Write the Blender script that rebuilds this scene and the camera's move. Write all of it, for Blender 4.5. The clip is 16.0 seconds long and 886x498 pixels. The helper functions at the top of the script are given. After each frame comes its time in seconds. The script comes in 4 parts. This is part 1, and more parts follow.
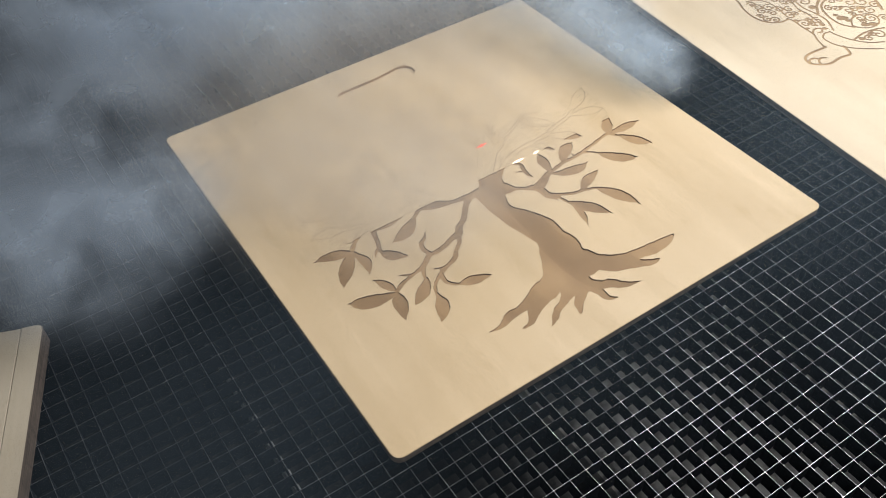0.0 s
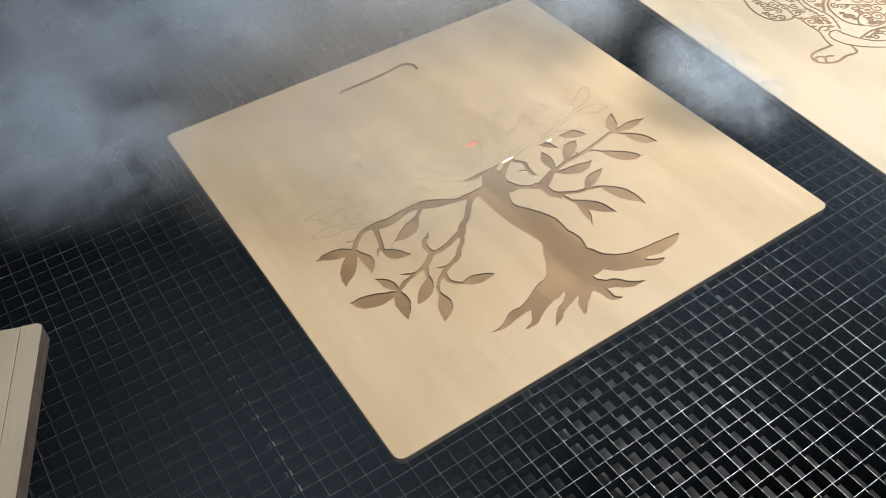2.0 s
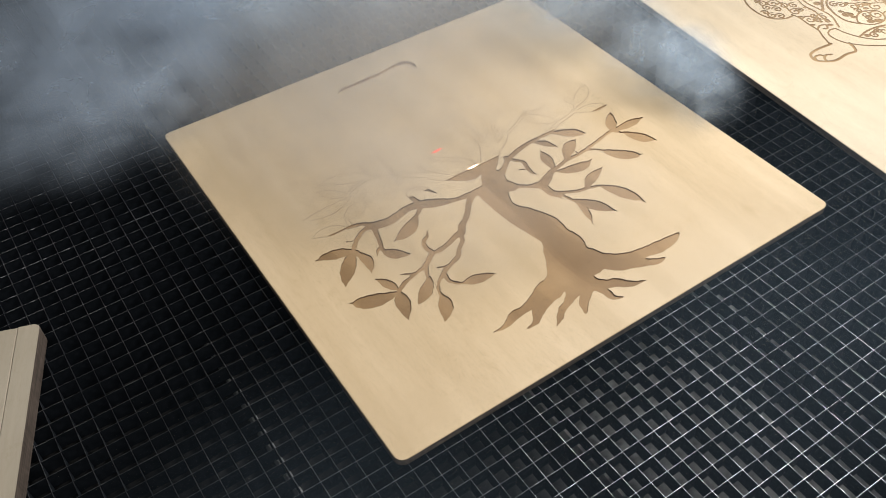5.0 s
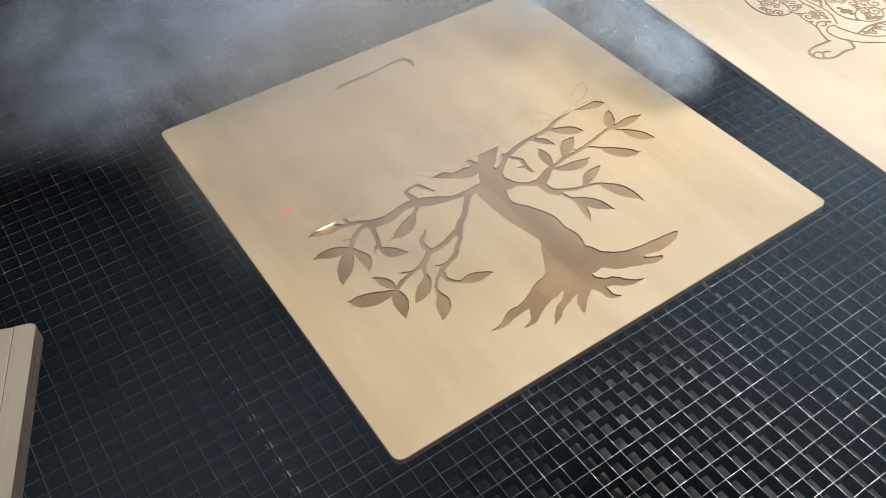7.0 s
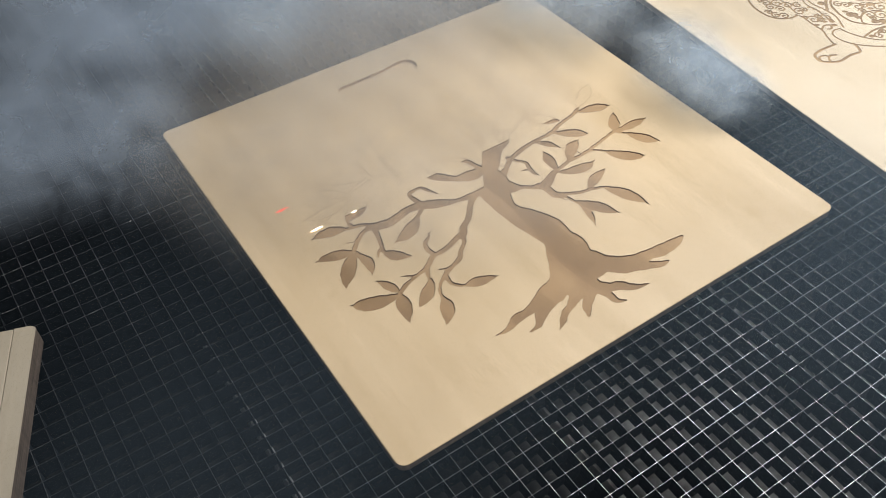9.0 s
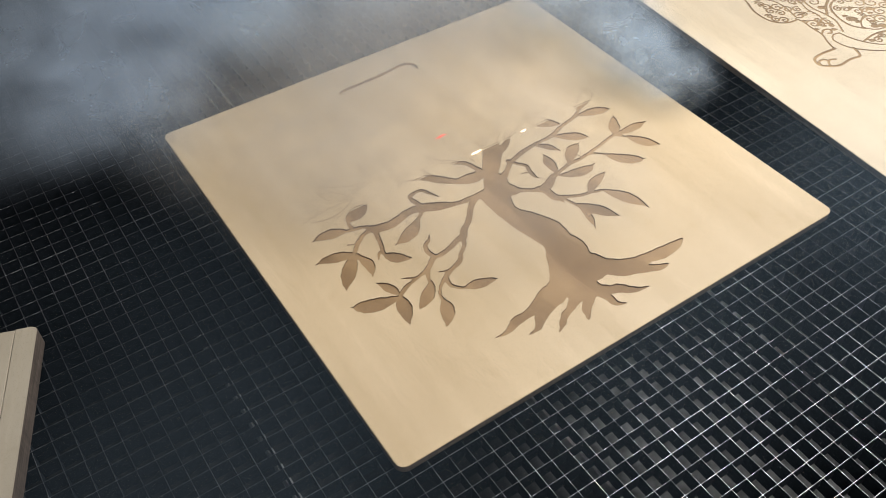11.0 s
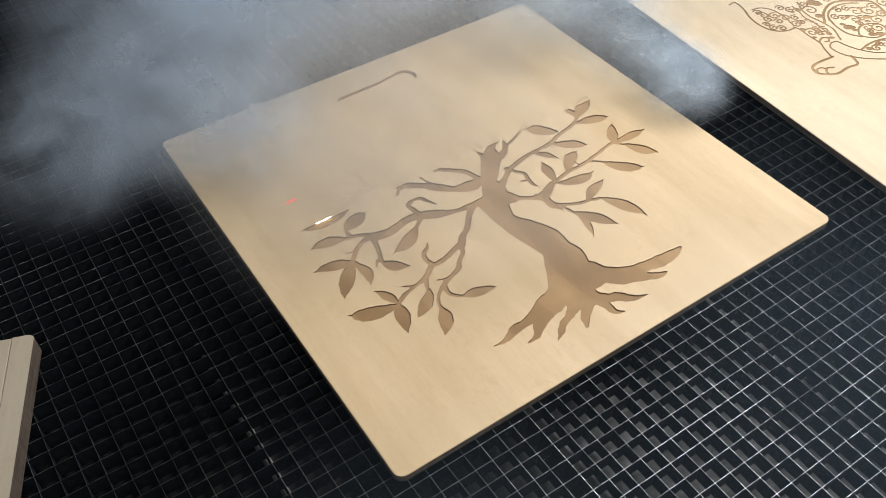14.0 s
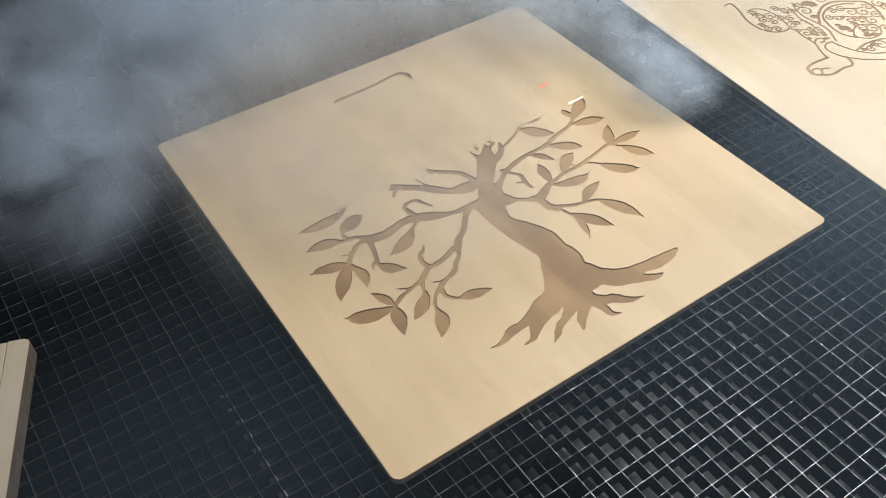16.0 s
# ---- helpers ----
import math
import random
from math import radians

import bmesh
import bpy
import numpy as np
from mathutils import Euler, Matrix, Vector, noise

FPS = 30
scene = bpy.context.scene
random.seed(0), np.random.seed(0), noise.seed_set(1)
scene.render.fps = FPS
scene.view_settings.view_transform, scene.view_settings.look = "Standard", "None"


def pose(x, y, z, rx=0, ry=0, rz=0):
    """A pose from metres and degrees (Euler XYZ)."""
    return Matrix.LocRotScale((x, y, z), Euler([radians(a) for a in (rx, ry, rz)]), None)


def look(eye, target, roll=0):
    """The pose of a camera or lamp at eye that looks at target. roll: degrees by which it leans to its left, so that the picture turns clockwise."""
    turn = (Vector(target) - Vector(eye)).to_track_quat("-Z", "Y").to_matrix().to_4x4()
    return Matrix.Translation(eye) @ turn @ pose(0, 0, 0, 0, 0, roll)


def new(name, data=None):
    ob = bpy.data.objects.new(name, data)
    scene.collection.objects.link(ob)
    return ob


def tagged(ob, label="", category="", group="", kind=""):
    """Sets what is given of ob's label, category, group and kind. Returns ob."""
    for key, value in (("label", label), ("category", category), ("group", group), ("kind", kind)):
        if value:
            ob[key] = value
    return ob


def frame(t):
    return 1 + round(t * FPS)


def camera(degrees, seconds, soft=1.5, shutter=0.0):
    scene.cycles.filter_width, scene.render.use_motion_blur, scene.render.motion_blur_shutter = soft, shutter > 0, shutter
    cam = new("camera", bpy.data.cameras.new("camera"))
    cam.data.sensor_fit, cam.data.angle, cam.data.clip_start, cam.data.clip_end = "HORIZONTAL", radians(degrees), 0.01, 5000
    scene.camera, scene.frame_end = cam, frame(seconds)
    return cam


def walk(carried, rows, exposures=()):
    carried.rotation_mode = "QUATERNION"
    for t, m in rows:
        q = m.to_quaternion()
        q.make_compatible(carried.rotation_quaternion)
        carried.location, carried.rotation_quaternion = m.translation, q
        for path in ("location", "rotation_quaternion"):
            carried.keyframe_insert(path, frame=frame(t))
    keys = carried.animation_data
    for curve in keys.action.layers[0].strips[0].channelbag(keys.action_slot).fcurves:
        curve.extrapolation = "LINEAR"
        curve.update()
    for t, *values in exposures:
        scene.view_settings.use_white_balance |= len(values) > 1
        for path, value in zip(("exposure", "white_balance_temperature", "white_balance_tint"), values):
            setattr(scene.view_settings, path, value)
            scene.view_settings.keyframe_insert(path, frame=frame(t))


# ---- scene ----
cam = camera(53.99, 16.0, soft=0.95)
walk(cam, [
    (0, look((-0.1175, -0.2617, 0.4861), (0.1275, 0.1387, 0), -3.101)),
    (0.5, look((-0.1170, -0.2611, 0.4828), (0.1249, 0.1367, 0), -3.167)),
    (1, look((-0.1157, -0.2599, 0.4858), (0.1240, 0.1381, 0), -3.369)),
    (1.5, look((-0.1164, -0.2584, 0.4838), (0.1244, 0.1385, 0), -3.168)),
    (2, look((-0.1161, -0.2577, 0.4823), (0.1250, 0.1389, 0), -3.051)),
    (2.5, look((-0.1182, -0.2552, 0.4816), (0.1225, 0.1395, 0), -3.020)),
    (3, look((-0.1169, -0.2528, 0.4825), (0.1231, 0.1394, 0), -2.961)),
    (3.5, look((-0.1171, -0.2523, 0.4817), (0.1246, 0.1395, 0), -2.795)),
    (4, look((-0.1188, -0.2527, 0.4821), (0.1244, 0.1397, 0), -2.700)),
    (6.5, look((-0.1156, -0.2513, 0.4809), (0.1249, 0.1356, 0), -2.780)),
    (7, look((-0.1161, -0.2501, 0.4819), (0.1253, 0.1360, 0), -2.630)),
    (7.5, look((-0.1175, -0.2483, 0.4827), (0.1252, 0.1377, 0), -2.381)),
    (8, look((-0.1175, -0.2454, 0.4817), (0.1246, 0.1391, 0), -2.256)),
    (8.5, look((-0.1180, -0.2458, 0.4808), (0.1245, 0.1397, 0), -2.327)),
    (9, look((-0.1166, -0.2436, 0.4795), (0.1249, 0.1406, 0), -2.274)),
    (11.5, look((-0.1179, -0.2453, 0.4817), (0.1270, 0.1441, 0), -2.071)),
    (12, look((-0.1197, -0.2429, 0.4824), (0.1282, 0.1473, 0), -1.814)),
    (12.5, look((-0.1185, -0.2425, 0.4815), (0.1292, 0.1466, 0), -1.838)),
    (13, look((-0.1173, -0.2416, 0.4803), (0.1306, 0.1477, 0), -1.901)),
    (13.5, look((-0.1179, -0.2409, 0.4801), (0.1313, 0.1487, 0), -1.756)),
    (14, look((-0.1168, -0.2434, 0.4810), (0.1319, 0.1491, 0), -1.911)),
    (14.5, look((-0.1175, -0.2444, 0.4816), (0.1322, 0.1490, 0), -1.831)),
    (15, look((-0.1174, -0.2460, 0.4830), (0.1328, 0.1487, 0), -1.955)),
    (15.5, look((-0.1165, -0.2441, 0.4811), (0.1334, 0.1506, 0), -2.024)),
    (16, look((-0.1159, -0.2427, 0.4816), (0.1355, 0.1493, 0), -1.881)),
])

# ---- world and light ----
world = bpy.data.worlds.new("sky")
scene.world = world
world.use_nodes = True
sky = world.node_tree.nodes.new("ShaderNodeTexSky")
sky.sky_type, sky.sun_disc = "NISHITA", False
sky.sun_elevation, sky.sun_rotation = radians(48), radians(70)
world.node_tree.nodes["Background"].inputs[1].default_value = 0.1
world.node_tree.links.new(sky.outputs[0], world.node_tree.nodes["Background"].inputs[0])
scene.cycles.transparent_max_bounces = 48
scene.view_settings.exposure = -0.47


def area_lamp(name, eye, target, sx, sy, watts, colour):
    data = bpy.data.lights.new(name, "AREA")
    data.shape, data.size, data.size_y, data.energy, data.color = "RECTANGLE", sx, sy, watts, colour
    ob = new(name, data)
    ob.matrix_world = look(eye, target)
    return ob


# unseen lamps added over the bed: a key on the right, a weaker fill
area_lamp("added_overhead_lamp", (1.0, 0.10, 1.26), (1.0, 0.10, 0), 0.8, 0.8, 43, (1.0, 0.99, 0.975))
area_lamp("added_overhead_lamp", (-0.3, -0.95, 1.26), (-0.3, -0.95, 0), 0.8, 0.6, 10, (1.0, 0.96, 0.91))


# ---- materials ----
def material(name):
    m = bpy.data.materials.new(name)
    m.use_nodes = True
    t = m.node_tree
    return m, t, t.nodes["Principled BSDF"]


def node(t, kind, **values):
    n = t.nodes.new(kind)
    for k, v in values.items():
        n.inputs[k].default_value = v
    return n


def ramp(t, source, stops):
    r = t.nodes.new("ShaderNodeValToRGB")
    e = r.color_ramp.elements
    while len(e) < len(stops):
        e.new(0.5)
    for el, (p, c) in zip(e, stops):
        el.position, el.color = p, (*c, 1)
    t.links.new(source, r.inputs[0])
    return r.outputs[0]


def coords(t, scale, kind="Object"):
    tc = t.nodes.new("ShaderNodeTexCoord")
    mp = node(t, "ShaderNodeMapping", Scale=scale)
    t.links.new(tc.outputs[kind], mp.inputs[0])
    return mp.outputs[0]


def noise_of(t, scale, detail=4.0, rough=0.5, at=(1, 1, 1)):
    n = node(t, "ShaderNodeTexNoise", Scale=scale, Detail=detail, Roughness=rough)
    t.links.new(coords(t, at), n.inputs["Vector"])
    return n.outputs[0]


def mixed(t, kind, fac, a, b):
    m = t.nodes.new("ShaderNodeMixRGB")
    m.blend_type, m.inputs[0].default_value = kind, fac
    t.links.new(a, m.inputs[1])
    t.links.new(b, m.inputs[2])
    return m.outputs[0]


def bumped(t, b, height, strength, distance):
    n = node(t, "ShaderNodeBump", Strength=strength, Distance=distance)
    t.links.new(height, n.inputs["Height"])
    t.links.new(n.outputs[0], b.inputs["Normal"])


def wood(name, low, high, rough):
    m, t, b = material(name)
    grain = noise_of(t, 60, 6, 0.6, (1.0, 0.06, 1.0))
    patches = noise_of(t, 14, 3, 0.5, (1.0, 0.5, 1.0))
    pores = noise_of(t, 900, 2, 0.5, (1.0, 0.12, 1.0))
    flecks = noise_of(t, 330, 3, 0.6, (1.0, 0.35, 1.0))
    stains = noise_of(t, 55, 5, 0.7)
    c = ramp(t, grain, [(0.3, low), (0.7, high)])
    c = mixed(t, "MULTIPLY", 1, c, ramp(t, flecks, [(0.30, (0.965, 0.955, 0.94)), (0.50, (1, 1, 1))]))
    c = mixed(t, "MULTIPLY", 1, c, ramp(t, stains, [(0.27, (0.92, 0.90, 0.86)), (0.42, (1, 1, 1))]))
    p = ramp(t, patches, [(0.3, (0.86, 0.84, 0.80)), (0.65, (1, 1, 1))])
    f = ramp(t, pores, [(0.28, (0.96, 0.945, 0.93)), (0.42, (1, 1, 1))])
    t.links.new(mixed(t, "MULTIPLY", 1, mixed(t, "MULTIPLY", 1, c, p), f), b.inputs["Base Color"])
    b.inputs["Roughness"].default_value = rough
    b.inputs["Specular IOR Level"].default_value = 0.35
    bumped(t, b, grain, 0.12, 0.0004)
    return m


BIRCH = wood("birch_plywood_face", (0.69, 0.52, 0.315), (0.78, 0.602, 0.385), 0.42)
# lit and shaded copies of birch: brightness at either side put into colour
BIRCH_LIT = wood("lit_birch_face", (0.75, 0.615, 0.44), (0.83, 0.695, 0.51), 0.42)
BIRCH_SHADED = wood("shaded_birch_face", (0.46, 0.40, 0.31), (0.55, 0.485, 0.38), 0.6)


def burnt(name, low, high):
    """Laser-cut edge: plies charred brown to black, in thin layers."""
    m, t, b = material(name)
    w = node(t, "ShaderNodeTexNoise", Scale=900.0, Detail=2.0)
    t.links.new(coords(t, (0.02, 0.02, 1.0)), w.inputs["Vector"])
    streak = noise_of(t, 300, 3, 0.6, (1, 1, 0.15))
    c = ramp(t, w.outputs[0], [(0.35, low), (0.65, high)])
    s = ramp(t, streak, [(0.3, (0.6, 0.6, 0.6)), (0.7, (1, 1, 1))])
    t.links.new(mixed(t, "MULTIPLY", 1, c, s), b.inputs["Base Color"])
    b.inputs["Roughness"].default_value = 0.7
    return m


CHARRED = burnt("charred_edge", (0.18, 0.14, 0.108), (0.36, 0.285, 0.22))
BROWNED = burnt("browned_pocket_wall", (0.25, 0.148, 0.076), (0.38, 0.235, 0.125))
SIDE_BROWN = burnt("brown_cut_side", (0.10, 0.075, 0.058), (0.20, 0.155, 0.125))


def engraved():
    """Pocket floor: browned wood with fine scan lines and broad bands of burn depth."""
    m, t, b = material("engraved_wood")
    bands = noise_of(t, 30, 1, 0.3, (1.0, 0.25, 1.0))
    cloud = noise_of(t, 40, 4, 0.55)
    scan = node(t, "ShaderNodeTexWave", Scale=520.0, Distortion=1.5, Detail=1.0)
    scan.bands_direction = "Y"
    t.links.new(coords(t, (1, 1, 1)), scan.inputs["Vector"])
    c = ramp(t, bands, [(0.40, (0.33, 0.198, 0.085)), (0.47, (0.37, 0.226, 0.098)), (0.485, (0.425, 0.262, 0.118)), (0.6, (0.465, 0.294, 0.138))])
    k = ramp(t, cloud, [(0.3, (0.82, 0.80, 0.78)), (0.68, (1, 1, 1))])
    s = ramp(t, scan.outputs[1], [(0.0, (0.92, 0.91, 0.9)), (1.0, (1, 1, 1))])
    t.links.new(mixed(t, "MULTIPLY", 1, mixed(t, "MULTIPLY", 1, c, k), s), b.inputs["Base Color"])
    b.inputs["Roughness"].default_value = 0.65
    bumped(t, b, scan.outputs[1], 0.2, 0.0002)
    return m


ENGRAVED = engraved()


def plain(name, low, high, scale, rough, metal=0.0, at=(1, 1, 1), bump=0.1, spec=0.5):
    m, t, b = material(name)
    n = noise_of(t, scale, 5, 0.6, at)
    big = noise_of(t, scale * 0.13, 3, 0.5)
    c = ramp(t, n, [(0.3, low), (0.72, high)])
    g = ramp(t, big, [(0.3, (0.72, 0.72, 0.72)), (0.7, (1, 1, 1))])
    t.links.new(mixed(t, "MULTIPLY", 1, c, g), b.inputs["Base Color"])
    b.inputs["Roughness"].default_value, b.inputs["Metallic"].default_value = rough, metal
    b.inputs["Specular IOR Level"].default_value = spec
    bumped(t, b, n, bump, 0.0005)
    return m


SOOT = plain("sooty_black_metal", (0.009, 0.012, 0.016), (0.021, 0.026, 0.033), 160, 0.75, 0.0, spec=0.12)
BARE = plain("scuffed_bare_aluminium", (0.12, 0.126, 0.132), (0.42, 0.432, 0.445), 120, 0.33, 0.85)


def rubbed_unevenly(m):
    """Some slats are rubbed brighter than others."""
    t = m.node_tree
    b = t.nodes["Principled BSDF"]
    old = b.inputs["Base Color"].links[0].from_socket
    info = t.nodes.new("ShaderNodeObjectInfo")
    k = ramp(t, info.outputs["Random"], [(0.0, (0.7, 0.71, 0.73)), (0.65, (1, 1, 1)), (0.8, (1.3, 1.3, 1.3)), (1.0, (1.5, 1.5, 1.5))])
    place = t.nodes.new("ShaderNodeNewGeometry")
    soot = node(t, "ShaderNodeTexNoise", Scale=13.0, Detail=4.0, Roughness=0.65)
    t.links.new(place.outputs["Position"], soot.inputs["Vector"])
    g = ramp(t, soot.outputs[0], [(0.38, (0.42, 0.43, 0.44)), (0.54, (0.95, 0.95, 0.95))])
    t.links.new(mixed(t, "MULTIPLY", 1, mixed(t, "MULTIPLY", 1, old, k), g), b.inputs["Base Color"])


rubbed_unevenly(BARE)


def mottled(m):
    """Tone lies in drifts, full in some cells and darker in others."""
    t = m.node_tree
    b = t.nodes["Principled BSDF"]
    old = b.inputs["Base Color"].links[0].from_socket
    drift, specks = noise_of(t, 9, 3, 0.6), noise_of(t, 70, 2, 0.5)
    k = ramp(t, drift, [(0.36, (0.22, 0.21, 0.20)), (0.62, (1, 1, 1))])
    f = ramp(t, specks, [(0.38, (0.45, 0.43, 0.41)), (0.55, (1, 1, 1))])
    t.links.new(mixed(t, "MULTIPLY", 1, mixed(t, "MULTIPLY", 1, old, k), f), b.inputs["Base Color"])


# pale bay and dark bays: how light reaches the tray, put into colour
TRAY_LIT = plain("lit_grey_tray", (0.09, 0.093, 0.09), (0.20, 0.204, 0.20), 60, 0.6)
mottled(TRAY_LIT)
TRAY_SHADED = plain("shaded_tray", (0.007, 0.0075, 0.009), (0.022, 0.021, 0.02), 45, 0.6)
STEEL = plain("dull_zinc_rail", (0.12, 0.12, 0.12), (0.75, 0.75, 0.73), 38, 0.45)
CABINET = plain("dark_grey_powder_coat", (0.03, 0.032, 0.035), (0.05, 0.052, 0.055), 300, 0.5)
PLASTER = plain("dark_grey_paint", (0.14, 0.145, 0.15), (0.19, 0.195, 0.20), 30, 0.9)
CONCRETE = plain("workshop_concrete", (0.20, 0.20, 0.19), (0.30, 0.295, 0.285), 25, 0.8)
SCORE = plain("scored_brown_line", (0.22, 0.15, 0.09), (0.42, 0.30, 0.19), 140, 0.8)
SCORE_FAINT = plain("faint_scored_line", (0.52, 0.40, 0.26), (0.68, 0.54, 0.36), 90, 0.8)


def glowing(name, colour, strength):
    m, t, b = material(name)
    b.inputs["Base Color"].default_value = (*colour, 1)
    b.inputs["Emission Color"].default_value = (*colour, 1)
    b.inputs["Emission Strength"].default_value = strength
    return m


SPARK = glowing("white_hot_spark", (1.0, 0.86, 0.62), 6.0)
POINTER = glowing("red_pointer_spot", (1.0, 0.16, 0.10), 0.55)


def smoke_material(name, density, colour, seed, low, high):
    """Thin smoke: scattering that fades to nothing towards the rim of its puff, torn by noise."""
    m, t, b = material(name)
    t.nodes.remove(b)
    tc = t.nodes.new("ShaderNodeTexCoord")
    length = t.nodes.new("ShaderNodeVectorMath")
    length.operation = "LENGTH"
    t.links.new(tc.outputs["Object"], length.inputs[0])
    soft = node(t, "ShaderNodeMapRange")
    soft.interpolation_type = "SMOOTHERSTEP"
    for i, v in enumerate((1.0, 0.12, 0.0, 1.0)):
        soft.inputs[1 + i].default_value = v
    t.links.new(length.outputs["Value"], soft.inputs[0])
    n = t.nodes.new("ShaderNodeTexNoise")
    n.noise_dimensions = "4D"
    n.inputs["Scale"].default_value, n.inputs["Detail"].default_value = 1.7, 5.0
    n.inputs["Roughness"].default_value, n.inputs["Distortion"].default_value = 0.56, 0.6
    t.links.new(tc.outputs["Object"], n.inputs["Vector"])
    n.inputs["W"].default_value = seed * 7.3
    torn = node(t, "ShaderNodeMapRange")
    torn.interpolation_type = "SMOOTHSTEP"
    for i, v in enumerate((low, high, 0.0, 1.0)):
        torn.inputs[1 + i].default_value = v
    t.links.new(n.outputs[0], torn.inputs[0])
    fac = None
    for source in (soft.outputs[0], torn.outputs[0]):
        k = t.nodes.new("ShaderNodeMath")
        k.operation = "MULTIPLY"
        k.inputs[1].default_value = density
        t.links.new(source, k.inputs[0])
        if fac:
            t.links.new(fac, k.inputs[1])
        fac = k.outputs[0]
    d = node(t, "ShaderNodeBsdfDiffuse", Color=(*colour, 1))
    s = node(t, "ShaderNodeBsdfTranslucent", Color=(*colour, 1))
    both, mix = node(t, "ShaderNodeMixShader", Fac=0.45), t.nodes.new("ShaderNodeMixShader")
    clear = t.nodes.new("ShaderNodeBsdfTransparent")
    t.links.new(d.outputs[0], both.inputs[1])
    t.links.new(s.outputs[0], both.inputs[2])
    t.links.new(fac, mix.inputs[0])
    t.links.new(clear.outputs[0], mix.inputs[1])
    t.links.new(both.outputs[0], mix.inputs[2])
    t.links.new(mix.outputs[0], t.nodes["Material Output"].inputs[0])
    return m


# one smoke in two tones; the shade and light are put into colour
SMOKES = [smoke_material("shaded_blue_grey_smoke", 0.42, (0.59, 0.69, 0.81), k, 0.28, 0.70) for k in range(5)]
LIT_SMOKES = [smoke_material("lit_pale_smoke", 0.38, (0.66, 0.77, 0.88), k + 5, 0.24, 0.70) for k in range(5)]
HAZES = [smoke_material("thin_haze", 0.19, (0.66, 0.68, 0.70), k + 9, 0.12, 0.65) for k in range(3)]
THIN = smoke_material("faint_haze", 0.050, (0.50, 0.68, 0.86), 21, 0.0, 0.5)


# ---- mesh helpers ----
def mesh_of(name, verts, faces, mats, index=None, smooth=False):
    me = bpy.data.meshes.new(name)
    me.from_pydata([tuple(v) for v in verts], [], [tuple(int(i) for i in f) for f in faces])
    for m in mats:
        me.materials.append(m)
    if index is not None:
        me.polygons.foreach_set("material_index", np.array(index, dtype=np.int32))
    if smooth:
        me.polygons.foreach_set("use_smooth", np.ones(len(me.polygons), dtype=bool))
    me.update()
    return me


def under(name, me, parent=None, label=""):
    ob = new(name, me)
    ob.parent = parent
    return tagged(ob, label)


def part(name, bm, mat, parent, label=""):
    me = bpy.data.meshes.new(name)
    bm.to_mesh(me)
    bm.free()
    me.materials.append(mat)
    return under(name, me, parent, label)


def box(x0, y0, z0, x1, y1, z1, bevel=0.0, segments=2):
    bm = bmesh.new()
    bmesh.ops.create_cube(bm, size=1)
    for v in bm.verts:
        v.co = Vector(((x0, x1)[v.co.x > 0], (y0, y1)[v.co.y > 0], (z0, z1)[v.co.z > 0]))
    if bevel:
        bmesh.ops.bevel(bm, geom=bm.edges[:], offset=bevel, segments=segments, affect="EDGES", profile=0.5)
    return bm


